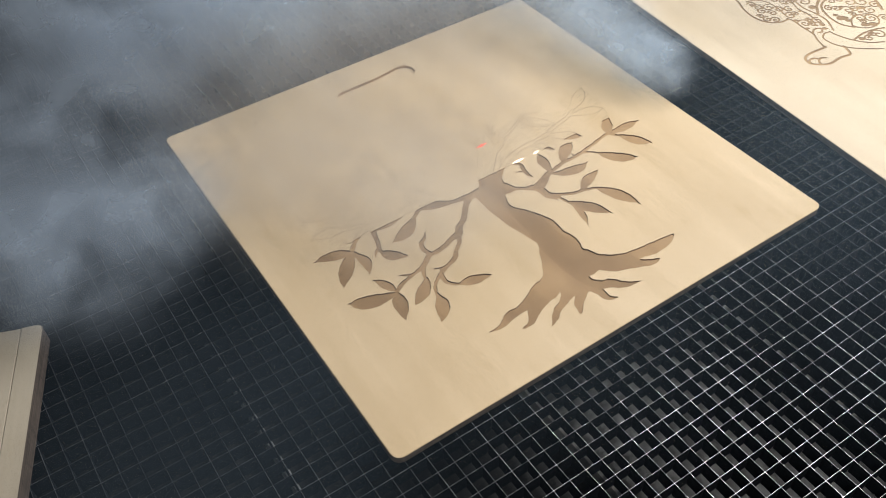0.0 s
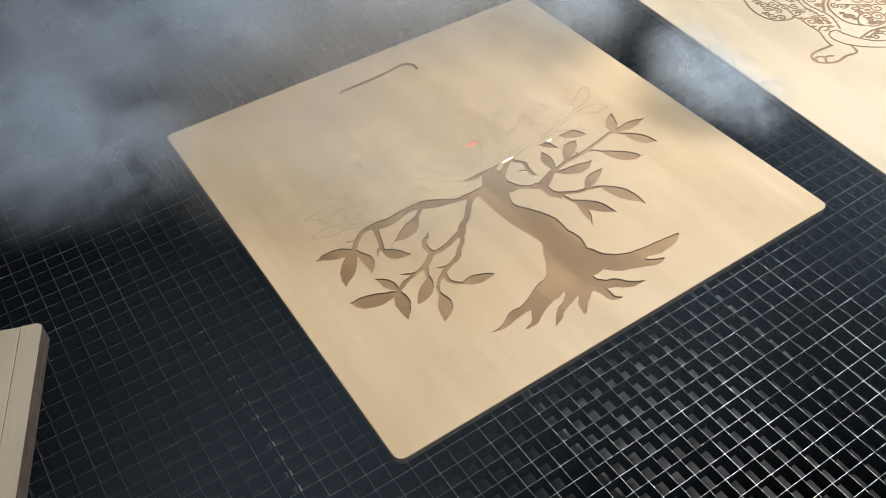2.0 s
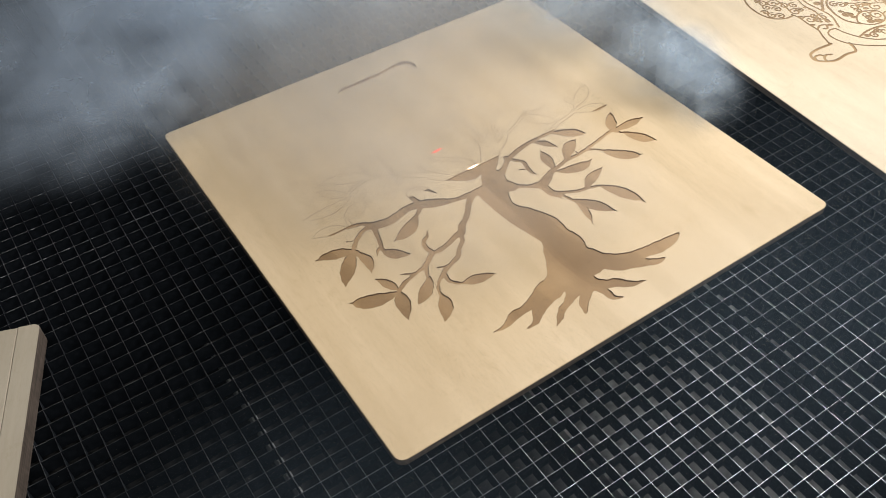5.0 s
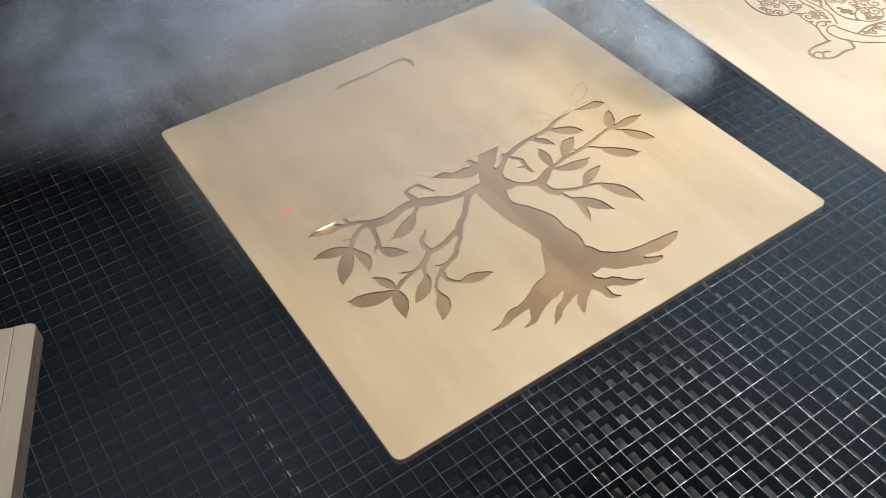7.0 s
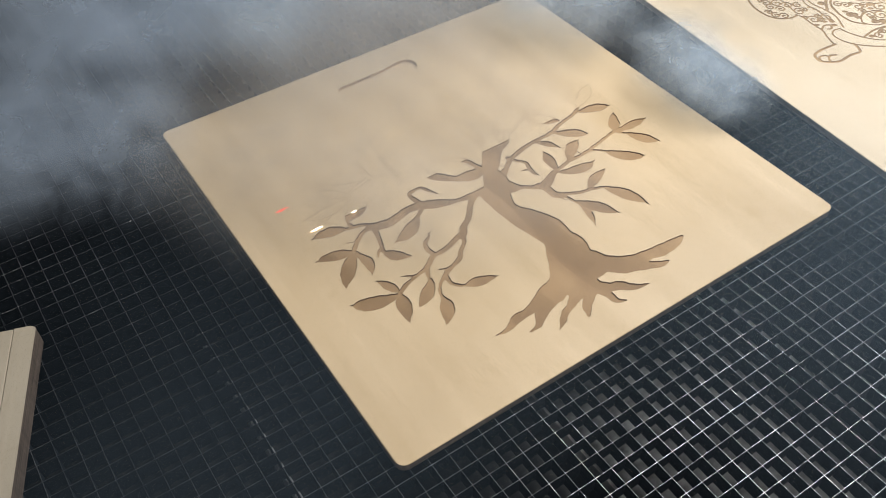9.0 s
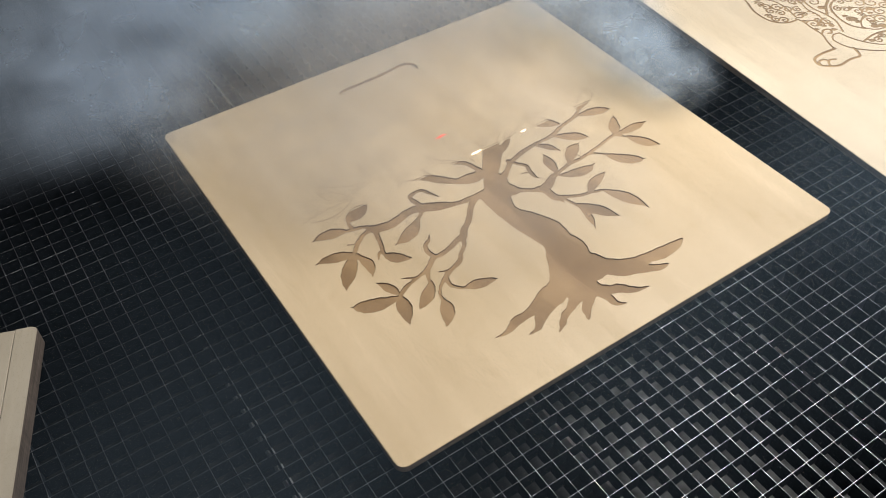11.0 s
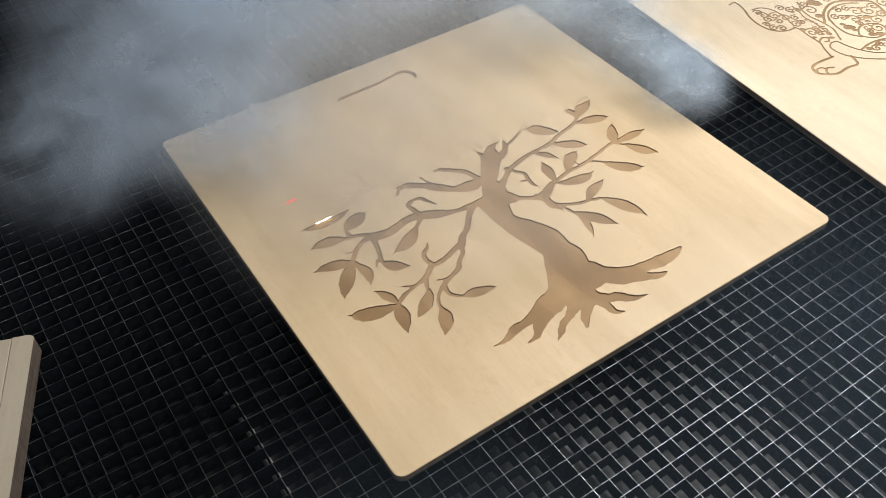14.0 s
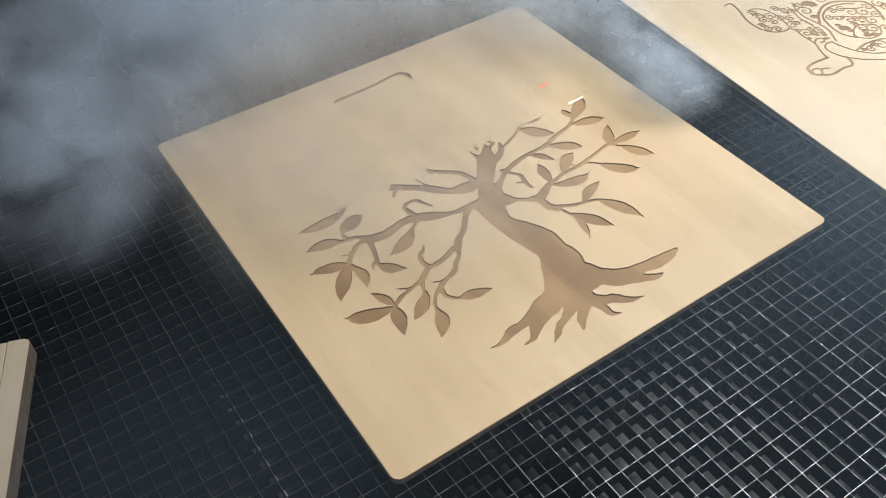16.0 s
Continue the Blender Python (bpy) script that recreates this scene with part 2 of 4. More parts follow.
# ---- drawing of strokes as a distance field, cut into a panel ----
class Drawing:
    """Union of tapered strokes on a panel, in millimetres; distance below zero lies inside a stroke."""

    def __init__(self, x0, y0, x1, y1, cell):
        self.cell = cell
        self.nx, self.ny = int(round((x1 - x0) / cell)), int(round((y1 - y0) / cell))
        self.xs, self.ys = x0 + np.arange(self.nx + 1) * cell, y0 + np.arange(self.ny + 1) * cell
        self.f = np.full((self.ny + 1, self.nx + 1), 9.0)

    def stroke(self, points):
        p = np.array(points, dtype=float)
        p = np.vstack((2 * p[0] - p[1], p, 2 * p[-1] - p[-2]))
        out = []
        for a, b, c, d in zip(p, p[1:], p[2:], p[3:]):
            n = max(4, int(np.hypot(*(c - b)[:2]) / 0.35))
            u = (np.arange(n) / n)[:, None]
            out.append(0.5 * (2 * b + (c - a) * u + (2 * a - 5 * b + 4 * c - d) * u ** 2 + (3 * b - a - 3 * c + d) * u ** 3))
        q = np.vstack(out + [p[-2:-1]])
        q[:, 2] = np.maximum(q[:, 2], 0.1)
        m = q[:, 2].max() + 2.5
        i0, i1 = np.searchsorted(self.xs, (q[:, 0].min() - m, q[:, 0].max() + m))
        j0, j1 = np.searchsorted(self.ys, (q[:, 1].min() - m, q[:, 1].max() + m))
        gx, gy = np.meshgrid(self.xs[i0:i1], self.ys[j0:j1])
        best = np.full(gx.shape, 9.0)
        for x, y, r in q:
            best = np.minimum(best, np.hypot(gx - x, gy - y) - r)
        self.f[j0:j1, i0:i1] = np.minimum(self.f[j0:j1, i0:i1], best)

    def roughen(self, amount, limit):
        """A hand-drawn waver of the outline, up to the given row."""
        gx, gy = np.meshgrid(self.xs, self.ys)
        w = np.sin(gx * 0.61 + 1.3 * np.sin(gy * 0.23)) * np.sin(gy * 0.57 + 1.1 * np.sin(gx * 0.19)) + 0.6 * np.sin(gx * 1.27 + gy * 0.83) * np.sin(gy * 1.41 - gx * 0.37)
        self.f += np.where(gy < limit, amount * w, 0)

    def cut(self):
        """Corners, triangles outside, triangles inside with their row of cells, and the outline's segments."""
        f = np.where(np.abs(self.f) < 1e-4, 1e-4, self.f)
        nx = self.nx + 1
        verts = [(x, y) for y in self.ys for x in self.xs]
        inside, outside, lines, made = [], [], [], {}
        ff = f.ravel()
        neg = f < 0
        count = neg[:-1, :-1].astype(int) + neg[1:, :-1] + neg[:-1, 1:] + neg[1:, 1:]

        def crossing(a, b):
            key = (min(a, b), max(a, b))
            if key not in made:
                u = ff[a] / (ff[a] - ff[b])
                (ax, ay), (bx, by) = verts[a], verts[b]
                made[key] = len(verts)
                verts.append((ax + (bx - ax) * u, ay + (by - ay) * u))
            return made[key]

        for j in range(self.ny):
            row = count[j]
            for i in range(self.nx):
                a = j * nx + i
                c = row[i]
                if c == 0:
                    outside.append((a, a + 1, a + nx + 1, a + nx))
                elif c == 4:
                    inside.append(((a, a + 1, a + nx + 1, a + nx), j))
                else:
                    for tri in ((a, a + 1, a + nx + 1), (a, a + nx + 1, a + nx)):
                        s = [ff[k] < 0 for k in tri]
                        if sum(s) == 0:
                            outside.append(tri)
                        elif sum(s) == 3:
                            inside.append((tri, j))
                        else:
                            lone = s.index(sum(s) == 1)
                            p, q, r = tri[lone], tri[(lone + 1) % 3], tri[(lone + 2) % 3]
                            e, g = crossing(p, q), crossing(p, r)
                            one, two = (p, e, g), (e, q, r, g)
                            if s[lone]:
                                inside.append((one, j))
                                outside.append(two)
                                lines.append((e, g))
                            else:
                                outside.append(one)
                                inside.append((two, j))
                                lines.append((g, e))
        return verts, outside, inside, lines


def used(verts, faces, z):
    """Only the corners that the faces need, in metres at height z."""
    order, got = {}, []
    fs = []
    for f in faces:
        g = []
        for i in f:
            if i not in order:
                order[i] = len(got)
                got.append((verts[i][0] / 1000, verts[i][1] / 1000, z))
            g.append(order[i])
        fs.append(tuple(g))
    return got, fs


def skirted(verts, faces, top, bottom):
    """The faces at the top height with a wall down all round."""
    v, fs = used(verts, faces, top)
    edges = {}
    for f in fs:
        for a, b in zip(f, f[1:] + f[:1]):
            edges[(a, b)] = True
    n = len(v)
    v = v + [(x, y, bottom) for x, y, _ in v]
    walls = [(b, a, a + n, b + n) for a, b in edges if (b, a) not in edges]
    return v, fs + walls, [0] * len(fs) + [1] * len(walls)


def panel_mesh(name, d, cut, w, h, top, base, radius, mats, holes_below):
    """A panel with rounded corners w x h (mm) whose face is cut by the drawing: face, pocket walls, edge and underside."""
    verts, outside, _, lines = cut
    v, fs = used(verts, outside, top)
    idx = [0] * len(fs)
    x0, x1, y0, y1 = d.xs[0], d.xs[-1], d.ys[0], d.ys[-1]
    n0 = len(v)
    ring = []
    for cx, cy, a0 in ((w - radius, h - radius, 0), (radius, h - radius, 90), (radius, radius, 180), (w - radius, radius, 270)):
        for k in range(7):
            a = radians(a0 + 15 * k)
            ring.append((cx + radius * math.cos(a), cy + radius * math.sin(a)))
    soft = 0.5
    m = len(ring)
    inner = [(min(max(x, soft), w - soft), min(max(y, soft), h - soft)) for x, y in ring]
    v += [(x / 1000, y / 1000, top) for x, y in inner]
    v += [(x / 1000, y / 1000, top - soft / 1000) for x, y in ring]
    v += [(x / 1000, y / 1000, base) for x, y in ring]
    q0 = len(v)
    v += [(x / 1000, y / 1000, top) for x, y in ((x1, y1), (x0, y1), (x0, y0), (x1, y0))]
    for k in range(4):
        for s in range(6):
            a = n0 + k * 7 + s
            fs.append((q0 + k, a, a + 1))
            idx.append(0)
        a, b = n0 + k * 7 + 6, n0 + (k * 7 + 7) % m
        fs.append((q0 + k, a, b, q0 + (k + 1) % 4))
        idx.append(0)
    for k in range(m):
        a, b = k, (k + 1) % m
        fs.append((n0 + a, n0 + m + a, n0 + m + b, n0 + b))
        idx.append(0)
        fs.append((n0 + m + a, n0 + 2 * m + a, n0 + 2 * m + b, n0 + m + b))
        idx.append(1)
    fs.append(tuple(n0 + 2 * m + k for k in reversed(range(m))))
    idx.append(0)
    k0 = len(v)
    for a, b in lines:
        low = top - holes_below(verts[a][1])
        for i, z in ((a, top), (b, top), (b, low), (a, low)):
            v.append((verts[i][0] / 1000, verts[i][1] / 1000, z))
        fs.append((k0, k0 + 1, k0 + 2, k0 + 3))
        idx.append(3 if len(mats) > 3 and top - low > 0.002 else 2)
        k0 += 4
    return mesh_of(name, v, fs, mats, idx)


# ---- structure: the workshop round the machine ----
# unseen room added to close the place; its dark grey keeps reflections dim
def wall(name, x0, y0, z0, x1, y1, z1, mat=PLASTER):
    ob = part(name, box(x0, y0, z0, x1, y1, z1), mat, None)
    return tagged(ob, "plain dark grey painted workshop wall", "wall", kind="structure")


wall("wall_north", -2.4, 2.6, -0.9, 2.8, 2.75, 1.3)
wall("wall_south", -2.4, -2.35, -0.9, 2.8, -2.2, 1.3)
wall("wall_west", -2.55, -2.35, -0.9, -2.4, 2.75, 1.3)
wall("wall_east", 2.8, -2.35, -0.9, 2.95, 2.75, 1.3)
tagged(part("floor", box(-2.55, -2.35, -1.0, 2.95, 2.75, -0.9), CONCRETE, None), "plain grey concrete workshop floor", "floor", kind="structure")


def ceiling():
    """Unseen slab with two openings above the added lamps."""
    xs, ys = (-2.55, -0.75, 0.15, 0.55, 1.45, 2.95), (-2.35, -1.3, -0.6, -0.35, 0.55, 2.75)
    bm = bmesh.new()
    for i in range(5):
        for j in range(5):
            if (i, j) in ((1, 1), (3, 3)):
                continue
            b = box(xs[i], ys[j], 1.3, xs[i + 1], ys[j + 1], 1.45)
            me = bpy.data.meshes.new("slab")
            b.to_mesh(me)
            b.free()
            bm.from_mesh(me)
            bpy.data.meshes.remove(me)
    bmesh.ops.remove_doubles(bm, verts=bm.verts[:], dist=0.0001)
    tagged(part("ceiling", bm, PLASTER, None), "plain dark grey workshop ceiling, unseen, with two added openings", "ceiling", kind="structure")


ceiling()


# ---- the laser machine's bed with its egg-crate grid ----
CELL = 0.0127
GX0, GX1, GY0, GY1 = -44, 74, -22, 66          # slats, counted from the engraved panel's corner
SLAT_H = 0.0132


def slat_mesh(length, seed, along_x):
    """A thin strip on edge: sooty flanks and a rubbed bright top, slightly wavy."""
    rng = random.Random(seed)
    n = 24
    ph, amp = rng.random() * 6, 0.00022 + 0.0002 * rng.random()
    v, f, idx = [], [], []
    prof = ((-0.00016, -SLAT_H), (-0.00016, -0.00007), (-0.0001, 0.0), (0.0001, 0.0), (0.00016, -0.00007), (0.00016, -SLAT_H))
    for k in range(n + 1):
        s = length * k / n
        off = amp * math.sin(s * 14 + ph) + 0.0001 * math.sin(s * 47 + ph * 2)
        dz = 0.00025 * math.sin(s * 9 + ph * 3)
        for p, z in prof:
            v.append((s, off + p, z + dz) if along_x else (off + p, s, z + dz))
    for k in range(n):
        for j in range(5):
            a = k * 6 + j
            q = (a, a + 6, a + 7, a + 1) if along_x else (a, a + 1, a + 7, a + 6)
            f.append(q)
            idx.append(1 if j in (1, 2, 3) else 0)
    return mesh_of("slat", v, f, (SOOT, BARE), idx)


def machine():
    bed = tagged(new("laser_bed"), "black egg-crate metal cutting bed of a laser machine", "machine bed")
    x0, x1, y0, y1 = GX0 * CELL, GX1 * CELL, GY0 * CELL, GY1 * CELL
    # the middle strip is coloured as lit, the outer strips as shaded
    for a, b, mat, words in ((x0 - 0.02, 0.1055, TRAY_SHADED, "dark collecting tray under the grid, painted as shaded"), (0.1075, 0.240, TRAY_LIT, "pale grey collecting tray under the grid, painted as lit"),
                             (0.2405, x1 + 0.02, TRAY_SHADED, "dark collecting tray under the grid, painted as shaded")):
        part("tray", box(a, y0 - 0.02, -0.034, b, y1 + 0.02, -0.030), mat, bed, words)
    for name, a in (("rim", (x0 - 0.06, y0 - 0.06, -0.05, x1 + 0.06, y0 - 0.012, 0.004)), ("rim", (x0 - 0.06, y1 + 0.012, -0.05, x1 + 0.06, y1 + 0.06, 0.004)),
                    ("rim", (x0 - 0.06, y0 - 0.012, -0.05, x0 - 0.012, y1 + 0.012, 0.004)), ("rim", (x1 + 0.012, y0 - 0.012, -0.05, x1 + 0.06, y1 + 0.012, 0.004))):
        part(name, box(*a, bevel=0.002), CABINET, bed)
    part("cabinet", box(x0 - 0.05, y0 - 0.05, -0.9, x1 + 0.05, y1 + 0.05, -0.052, 0.004), CABINET, bed, "dark grey powder-coated machine body")
    for x in (-0.388, -0.223, -0.058, 0.1065, 0.271, 0.436, 0.601, 0.766):
        part("support_rail", box(x - 0.0018, y0, -0.0295, x + 0.0018, y1, -0.0134), STEEL, bed, "dull steel rail carrying the grid")
    ms = [slat_mesh(x1 - x0, s, True) for s in range(5)]
    mt = [slat_mesh(y1 - y0, 20 + s, False) for s in range(5)]
    rng = random.Random(4)
    for j in range(GY0, GY1 + 1):
        ob = under("slat", rng.choice(ms), bed)
        ob.location = (x0, (j + 0.4) * CELL - 0.006 + GRID_Y, 0.0 + rng.uniform(-0.0003, 0.0002))
    for i in range(GX0, GX1 + 1):
        ob = under("slat", rng.choice(mt), bed)
        ob.location = (i * CELL + GRID_X, y0, -0.0006 + rng.uniform(-0.0003, 0.0001))


GRID_X, GRID_Y = 0.4 * CELL, 0.006
machine()


# ---- the panel that is being engraved ----
TOP = 0.0065                # its face, 6 mm over the slats
DEPTH = 0.0011
FRONT0, FRONT1 = 182.0, 229.5    # the row that the laser has reached at the start and at the end, mm from the near edge
PX, PY, SIDE = -0.0016, -0.0023, 394.7
tree = Drawing(28.0, 10.0, 372.0, 370.0, 0.8)


def at_panel(x, y):
    return x - 1000 * PX, y - 1000 * PY


def limb(*points):
    tree.stroke([(*at_panel(x, y), r) for x, y, r in points])


def leaf(bx, by, tx, ty, half, bend, widest):
    """A pointed leaf from its base to its tip, bent sideways."""
    dx, dy = tx - bx, ty - by
    ln = math.hypot(dx, dy)
    nx, ny = -dy / ln, dx / ln
    pts = []
    for s, w in ((0.0, 0.22), (widest * 0.5, 0.78), (widest, 1.0), (0.5 + widest * 0.5, 0.62), (0.87, 0.26), (1.0, 0.03)):
        side = bend * (1 - ((s - widest) / (widest if s < widest else 1 - widest)) ** 2)
        pts.append((*at_panel(bx + dx * s + nx * side, by + dy * s + ny * side), half * w))
    tree.stroke(pts)


limb((191.9, 66.0, 12.5), (193.0, 73.6, 16.5), (198.2, 84.2, 15.7), (198.8, 94.1, 12.2), (198.2, 107.8, 13.9), (192.5, 123.9, 11.9), (187.5, 136.9, 8.8), (187.3, 151.4, 9.5), (189.9, 161.3, 12.1))
limb((191.6, 85.4, 6.5), (183.2, 75.7, 6.8), (176.8, 66.4, 6.8), (167.8, 57.2, 6.1), (159.1, 53.4, 5.0))
limb((189.1, 65.8, 7.9), (182.7, 56.7, 7.9), (183.5, 49.4, 6.5))
limb((166.5, 170.9, 2.2), (176.1, 170.5, 3.2), (184.0, 169.8, 4.3))
limb((201.2, 61.0, 14.3), (209.3, 56.1, 8.5), (221.4, 45.8, 8.5), (236.7, 43.9, 5.0), (254.3, 41.0, 5.6), (269.0, 41.3, 3.6), (275.8, 42.7, 1.1))
limb((216.1, 46.6, 2.9), (226.0, 39.2, 3.7), (235.4, 35.3, 3.8), (242.4, 31.4, 3.2), (252.1, 30.0, 0.2))
limb((181.1, 49.6, 12.3), (189.2, 42.0, 7.2), (198.3, 35.6, 4.4), (205.3, 32.3, 4.2), (212.3, 25.9, 2.9), (223.5, 21.6, 0.3))
limb((188.3, 42.6, 3.2), (192.7, 31.0, 3.4), (194.0, 23.5, 2.5), (199.6, 19.5, 0.7))
limb((188.5, 45.9, 8.1), (182.1, 37.8, 4.1), (174.0, 31.9, 3.3), (170.3, 25.9, 2.0), (167.7, 22.5, 0.3))
limb((179.7, 48.7, 6.5), (173.8, 43.7, 5.2), (164.9, 38.3, 3.1), (157.2, 35.5, 2.7), (151.1, 30.4, 2.3), (145.2, 26.0, 0.2))
limb((170.2, 58.8, 8.2), (158.0, 52.3, 7.3), (147.7, 46.7, 4.9), (140.9, 42.6, 4.1), (135.3, 37.0, 2.2), (125.9, 36.0, 0.2))
limb((161.8, 54.9, 9.8), (148.5, 52.0, 6.6), (137.8, 51.2, 3.5), (127.6, 50.5, 3.9), (121.3, 48.7, 2.9), (116.0, 46.3, 2.0), (106.3, 46.8, 0.2))
limb((187.4, 166.3, 5.0), (180.4, 168.8, 4.0), (171.9, 170.9, 3.1), (160.1, 172.8, 2.2), (146.1, 178.4, 4.8), (135.2, 183.8, 4.6), (123.6, 186.6, 3.5), (106.5, 182.9, 4.2), (95.0, 184.3, 4.5), (89.2, 187.2, 4.0))
limb((92.5, 186.0, 2.2), (84.9, 192.9, 1.8), (75.9, 194.7, 1.6), (69.0, 197.4, 1.1))
leaf(72.8, 196.2, 45.0, 201.1, 5.2, -2.0, 0.47)
limb((78.7, 194.3, 1.4), (77.2, 200.6, 1.4), (80.0, 206.3, 1.4))
leaf(78.4, 204.4, 100.9, 213.3, 6.3, 0.6, 0.51)
limb((91.6, 188.2, 2.2), (82.4, 185.6, 1.8), (73.9, 180.5, 1.8), (67.7, 173.9, 1.8), (63.3, 169.7, 1.1))
limb((77.6, 181.6, 1.3), (70.9, 180.4, 0.9), (66.0, 182.4, 0.4))
leaf(67.7, 169.5, 35.7, 178.7, 5.1, -2.0, 0.51)
leaf(65.5, 171.0, 42.1, 142.4, 5.8, -1.4, 0.52)
leaf(65.7, 169.5, 64.7, 143.4, 4.3, 3.8, 0.52)
limb((91.1, 185.6, 2.2), (89.1, 177.1, 2.0), (86.6, 167.7, 1.8), (84.0, 160.1, 1.8), (85.1, 157.0, 1.4))
leaf(84.1, 158.5, 99.3, 143.3, 4.9, -2.2, 0.45)
limb((84.5, 161.8, 1.8), (80.3, 160.5, 1.4), (77.2, 155.5, 0.3))
limb((137.1, 183.9, 2.2), (129.3, 179.1, 1.8), (121.6, 172.9, 1.4))
leaf(124.4, 175.6, 95.0, 161.7, 5.8, 3.1, 0.50)
limb((173.8, 168.8, 3.2), (166.0, 163.1, 2.5), (156.1, 151.6, 2.5), (148.4, 146.4, 2.6), (143.9, 140.9, 3.3), (139.5, 137.3, 2.2))
limb((143.3, 140.5, 2.5), (135.0, 138.3, 2.3), (126.7, 135.3, 2.2), (117.9, 133.7, 2.2), (111.5, 133.9, 2.2), (105.3, 129.1, 2.2), (98.5, 125.6, 1.8), (90.0, 124.0, 1.4), (79.8, 121.0, 1.8), (70.9, 116.0, 1.8))
limb((114.1, 134.2, 1.8), (111.9, 140.8, 2.2), (114.0, 148.1, 1.8), (119.4, 151.6, 1.3), (122.1, 155.7, 0.2))
limb((99.1, 125.1, 1.4), (90.6, 124.9, 1.1), (81.5, 130.0, 0.3))
limb((102.7, 127.4, 1.8), (98.4, 120.1, 1.4), (95.8, 113.1, 1.4))
leaf(98.0, 115.6, 75.4, 97.9, 4.9, 2.0, 0.52)
leaf(72.7, 117.4, 63.8, 137.8, 3.8, -0.9, 0.48)
leaf(70.9, 116.0, 36.4, 128.1, 6.5, 2.8, 0.60)
leaf(71.5, 117.0, 63.6, 89.8, 5.5, 0.5, 0.42)
limb((141.6, 139.5, 2.2), (138.5, 132.0, 1.8), (131.4, 126.2, 1.8), (126.4, 120.4, 2.2), (118.7, 117.4, 1.8), (111.2, 114.4, 2.2), (107.0, 110.5, 1.8))
limb((117.7, 116.7, 1.1), (112.4, 117.7, 0.9), (107.0, 120.2, 0.3))
limb((109.2, 113.1, 2.2), (101.3, 107.8, 1.4), (96.4, 101.2, 1.4), (94.9, 93.8, 1.4))
leaf(95.7, 95.8, 83.2, 74.1, 5.5, 2.1, 0.46)
limb((108.9, 112.6, 1.8), (107.6, 105.4, 1.8), (111.4, 98.6, 1.4), (118.8, 94.7, 1.1))
leaf(115.8, 96.2, 140.4, 90.2, 4.7, -0.2, 0.37)
limb((198.5, 172.3, 5.0), (202.7, 161.9, 6.7), (211.3, 155.3, 2.3), (222.6, 147.7, 2.7), (231.3, 148.1, 4.1), (242.9, 154.9, 2.2))
limb((223.1, 149.9, 2.5), (226.6, 141.5, 3.5), (227.9, 132.3, 3.6), (237.4, 128.0, 1.8), (245.5, 123.7, 1.8), (255.4, 121.5, 1.6), (265.2, 117.0, 1.4), (270.0, 111.0, 1.1))
leaf(264.4, 117.5, 280.1, 82.6, 6.0, 1.4, 0.51)
leaf(253.2, 122.3, 281.3, 134.2, 4.6, 2.0, 0.44)
limb((230.1, 133.2, 1.8), (233.0, 126.2, 1.4), (235.1, 118.2, 1.3), (237.4, 113.3, 1.1))
leaf(235.5, 117.9, 255.4, 87.8, 5.6, 0.4, 0.53)
leaf(236.0, 114.4, 230.4, 88.7, 2.9, 2.0, 0.54)
limb((229.2, 132.2, 1.8), (229.4, 123.9, 0.3))
limb((232.6, 148.0, 2.2), (243.2, 153.9, 2.2), (252.9, 156.3, 1.8), (263.4, 158.3, 1.8), (272.3, 158.1, 1.6), (282.2, 159.0, 1.8), (297.1, 161.8, 1.6), (311.0, 164.8, 1.4), (319.7, 166.0, 1.8))
leaf(246.6, 152.3, 280.2, 147.2, 5.2, -4.1, 0.56)
leaf(246.4, 155.0, 252.1, 181.4, 4.7, -0.3, 0.53)
leaf(262.3, 159.1, 286.5, 174.9, 5.3, 2.3, 0.59)
limb((275.2, 157.8, 1.1), (275.4, 163.9, 0.3))
limb((283.5, 159.0, 1.4), (290.8, 154.6, 1.1), (297.3, 146.4, 1.1))
leaf(294.5, 150.2, 319.3, 127.2, 6.0, -3.4, 0.54)
leaf(317.9, 165.4, 334.3, 186.2, 4.9, 0.3, 0.46)
leaf(318.1, 164.3, 353.0, 164.0, 4.3, -0.2, 0.56)
limb((317.9, 165.4, 1.4), (323.0, 158.9, 1.1), (328.6, 153.1, 1.1))
leaf(324.9, 157.5, 340.5, 133.5, 5.6, -1.1, 0.55)
limb((223.4, 190.4, 2.2), (227.0, 183.5, 1.6), (231.4, 177.7, 1.8), (230.1, 170.0, 2.0), (229.3, 162.9, 1.3), (232.5, 158.1, 0.3))
limb((228.8, 168.3, 0.9), (219.8, 173.9, 0.3))
limb((206.3, 175.1, 3.2), (216.3, 182.4, 2.2), (224.5, 187.9, 2.2), (236.3, 191.8, 2.2), (250.2, 194.4, 2.0), (262.6, 194.8, 1.8), (274.4, 195.6, 2.2), (281.8, 198.7, 1.8), (293.3, 202.0, 1.6), (305.2, 204.2, 1.6), (314.7, 210.2, 1.3), (318.4, 214.6, 0.7))
leaf(253.5, 193.9, 267.4, 174.9, 3.3, 1.4, 0.49)
leaf(275.0, 193.3, 298.3, 175.7, 5.4, 0.5, 0.60)
leaf(310.4, 204.3, 339.7, 195.2, 5.2, 0.4, 0.55)
leaf(314.3, 210.5, 343.2, 230.8, 5.5, -1.3, 0.58)
leaf(316.3, 212.0, 315.5, 226.8, 3.2, 0.0, 0.60)
leaf(288.0, 204.8, 267.3, 228.5, 6.2, 1.3, 0.51)
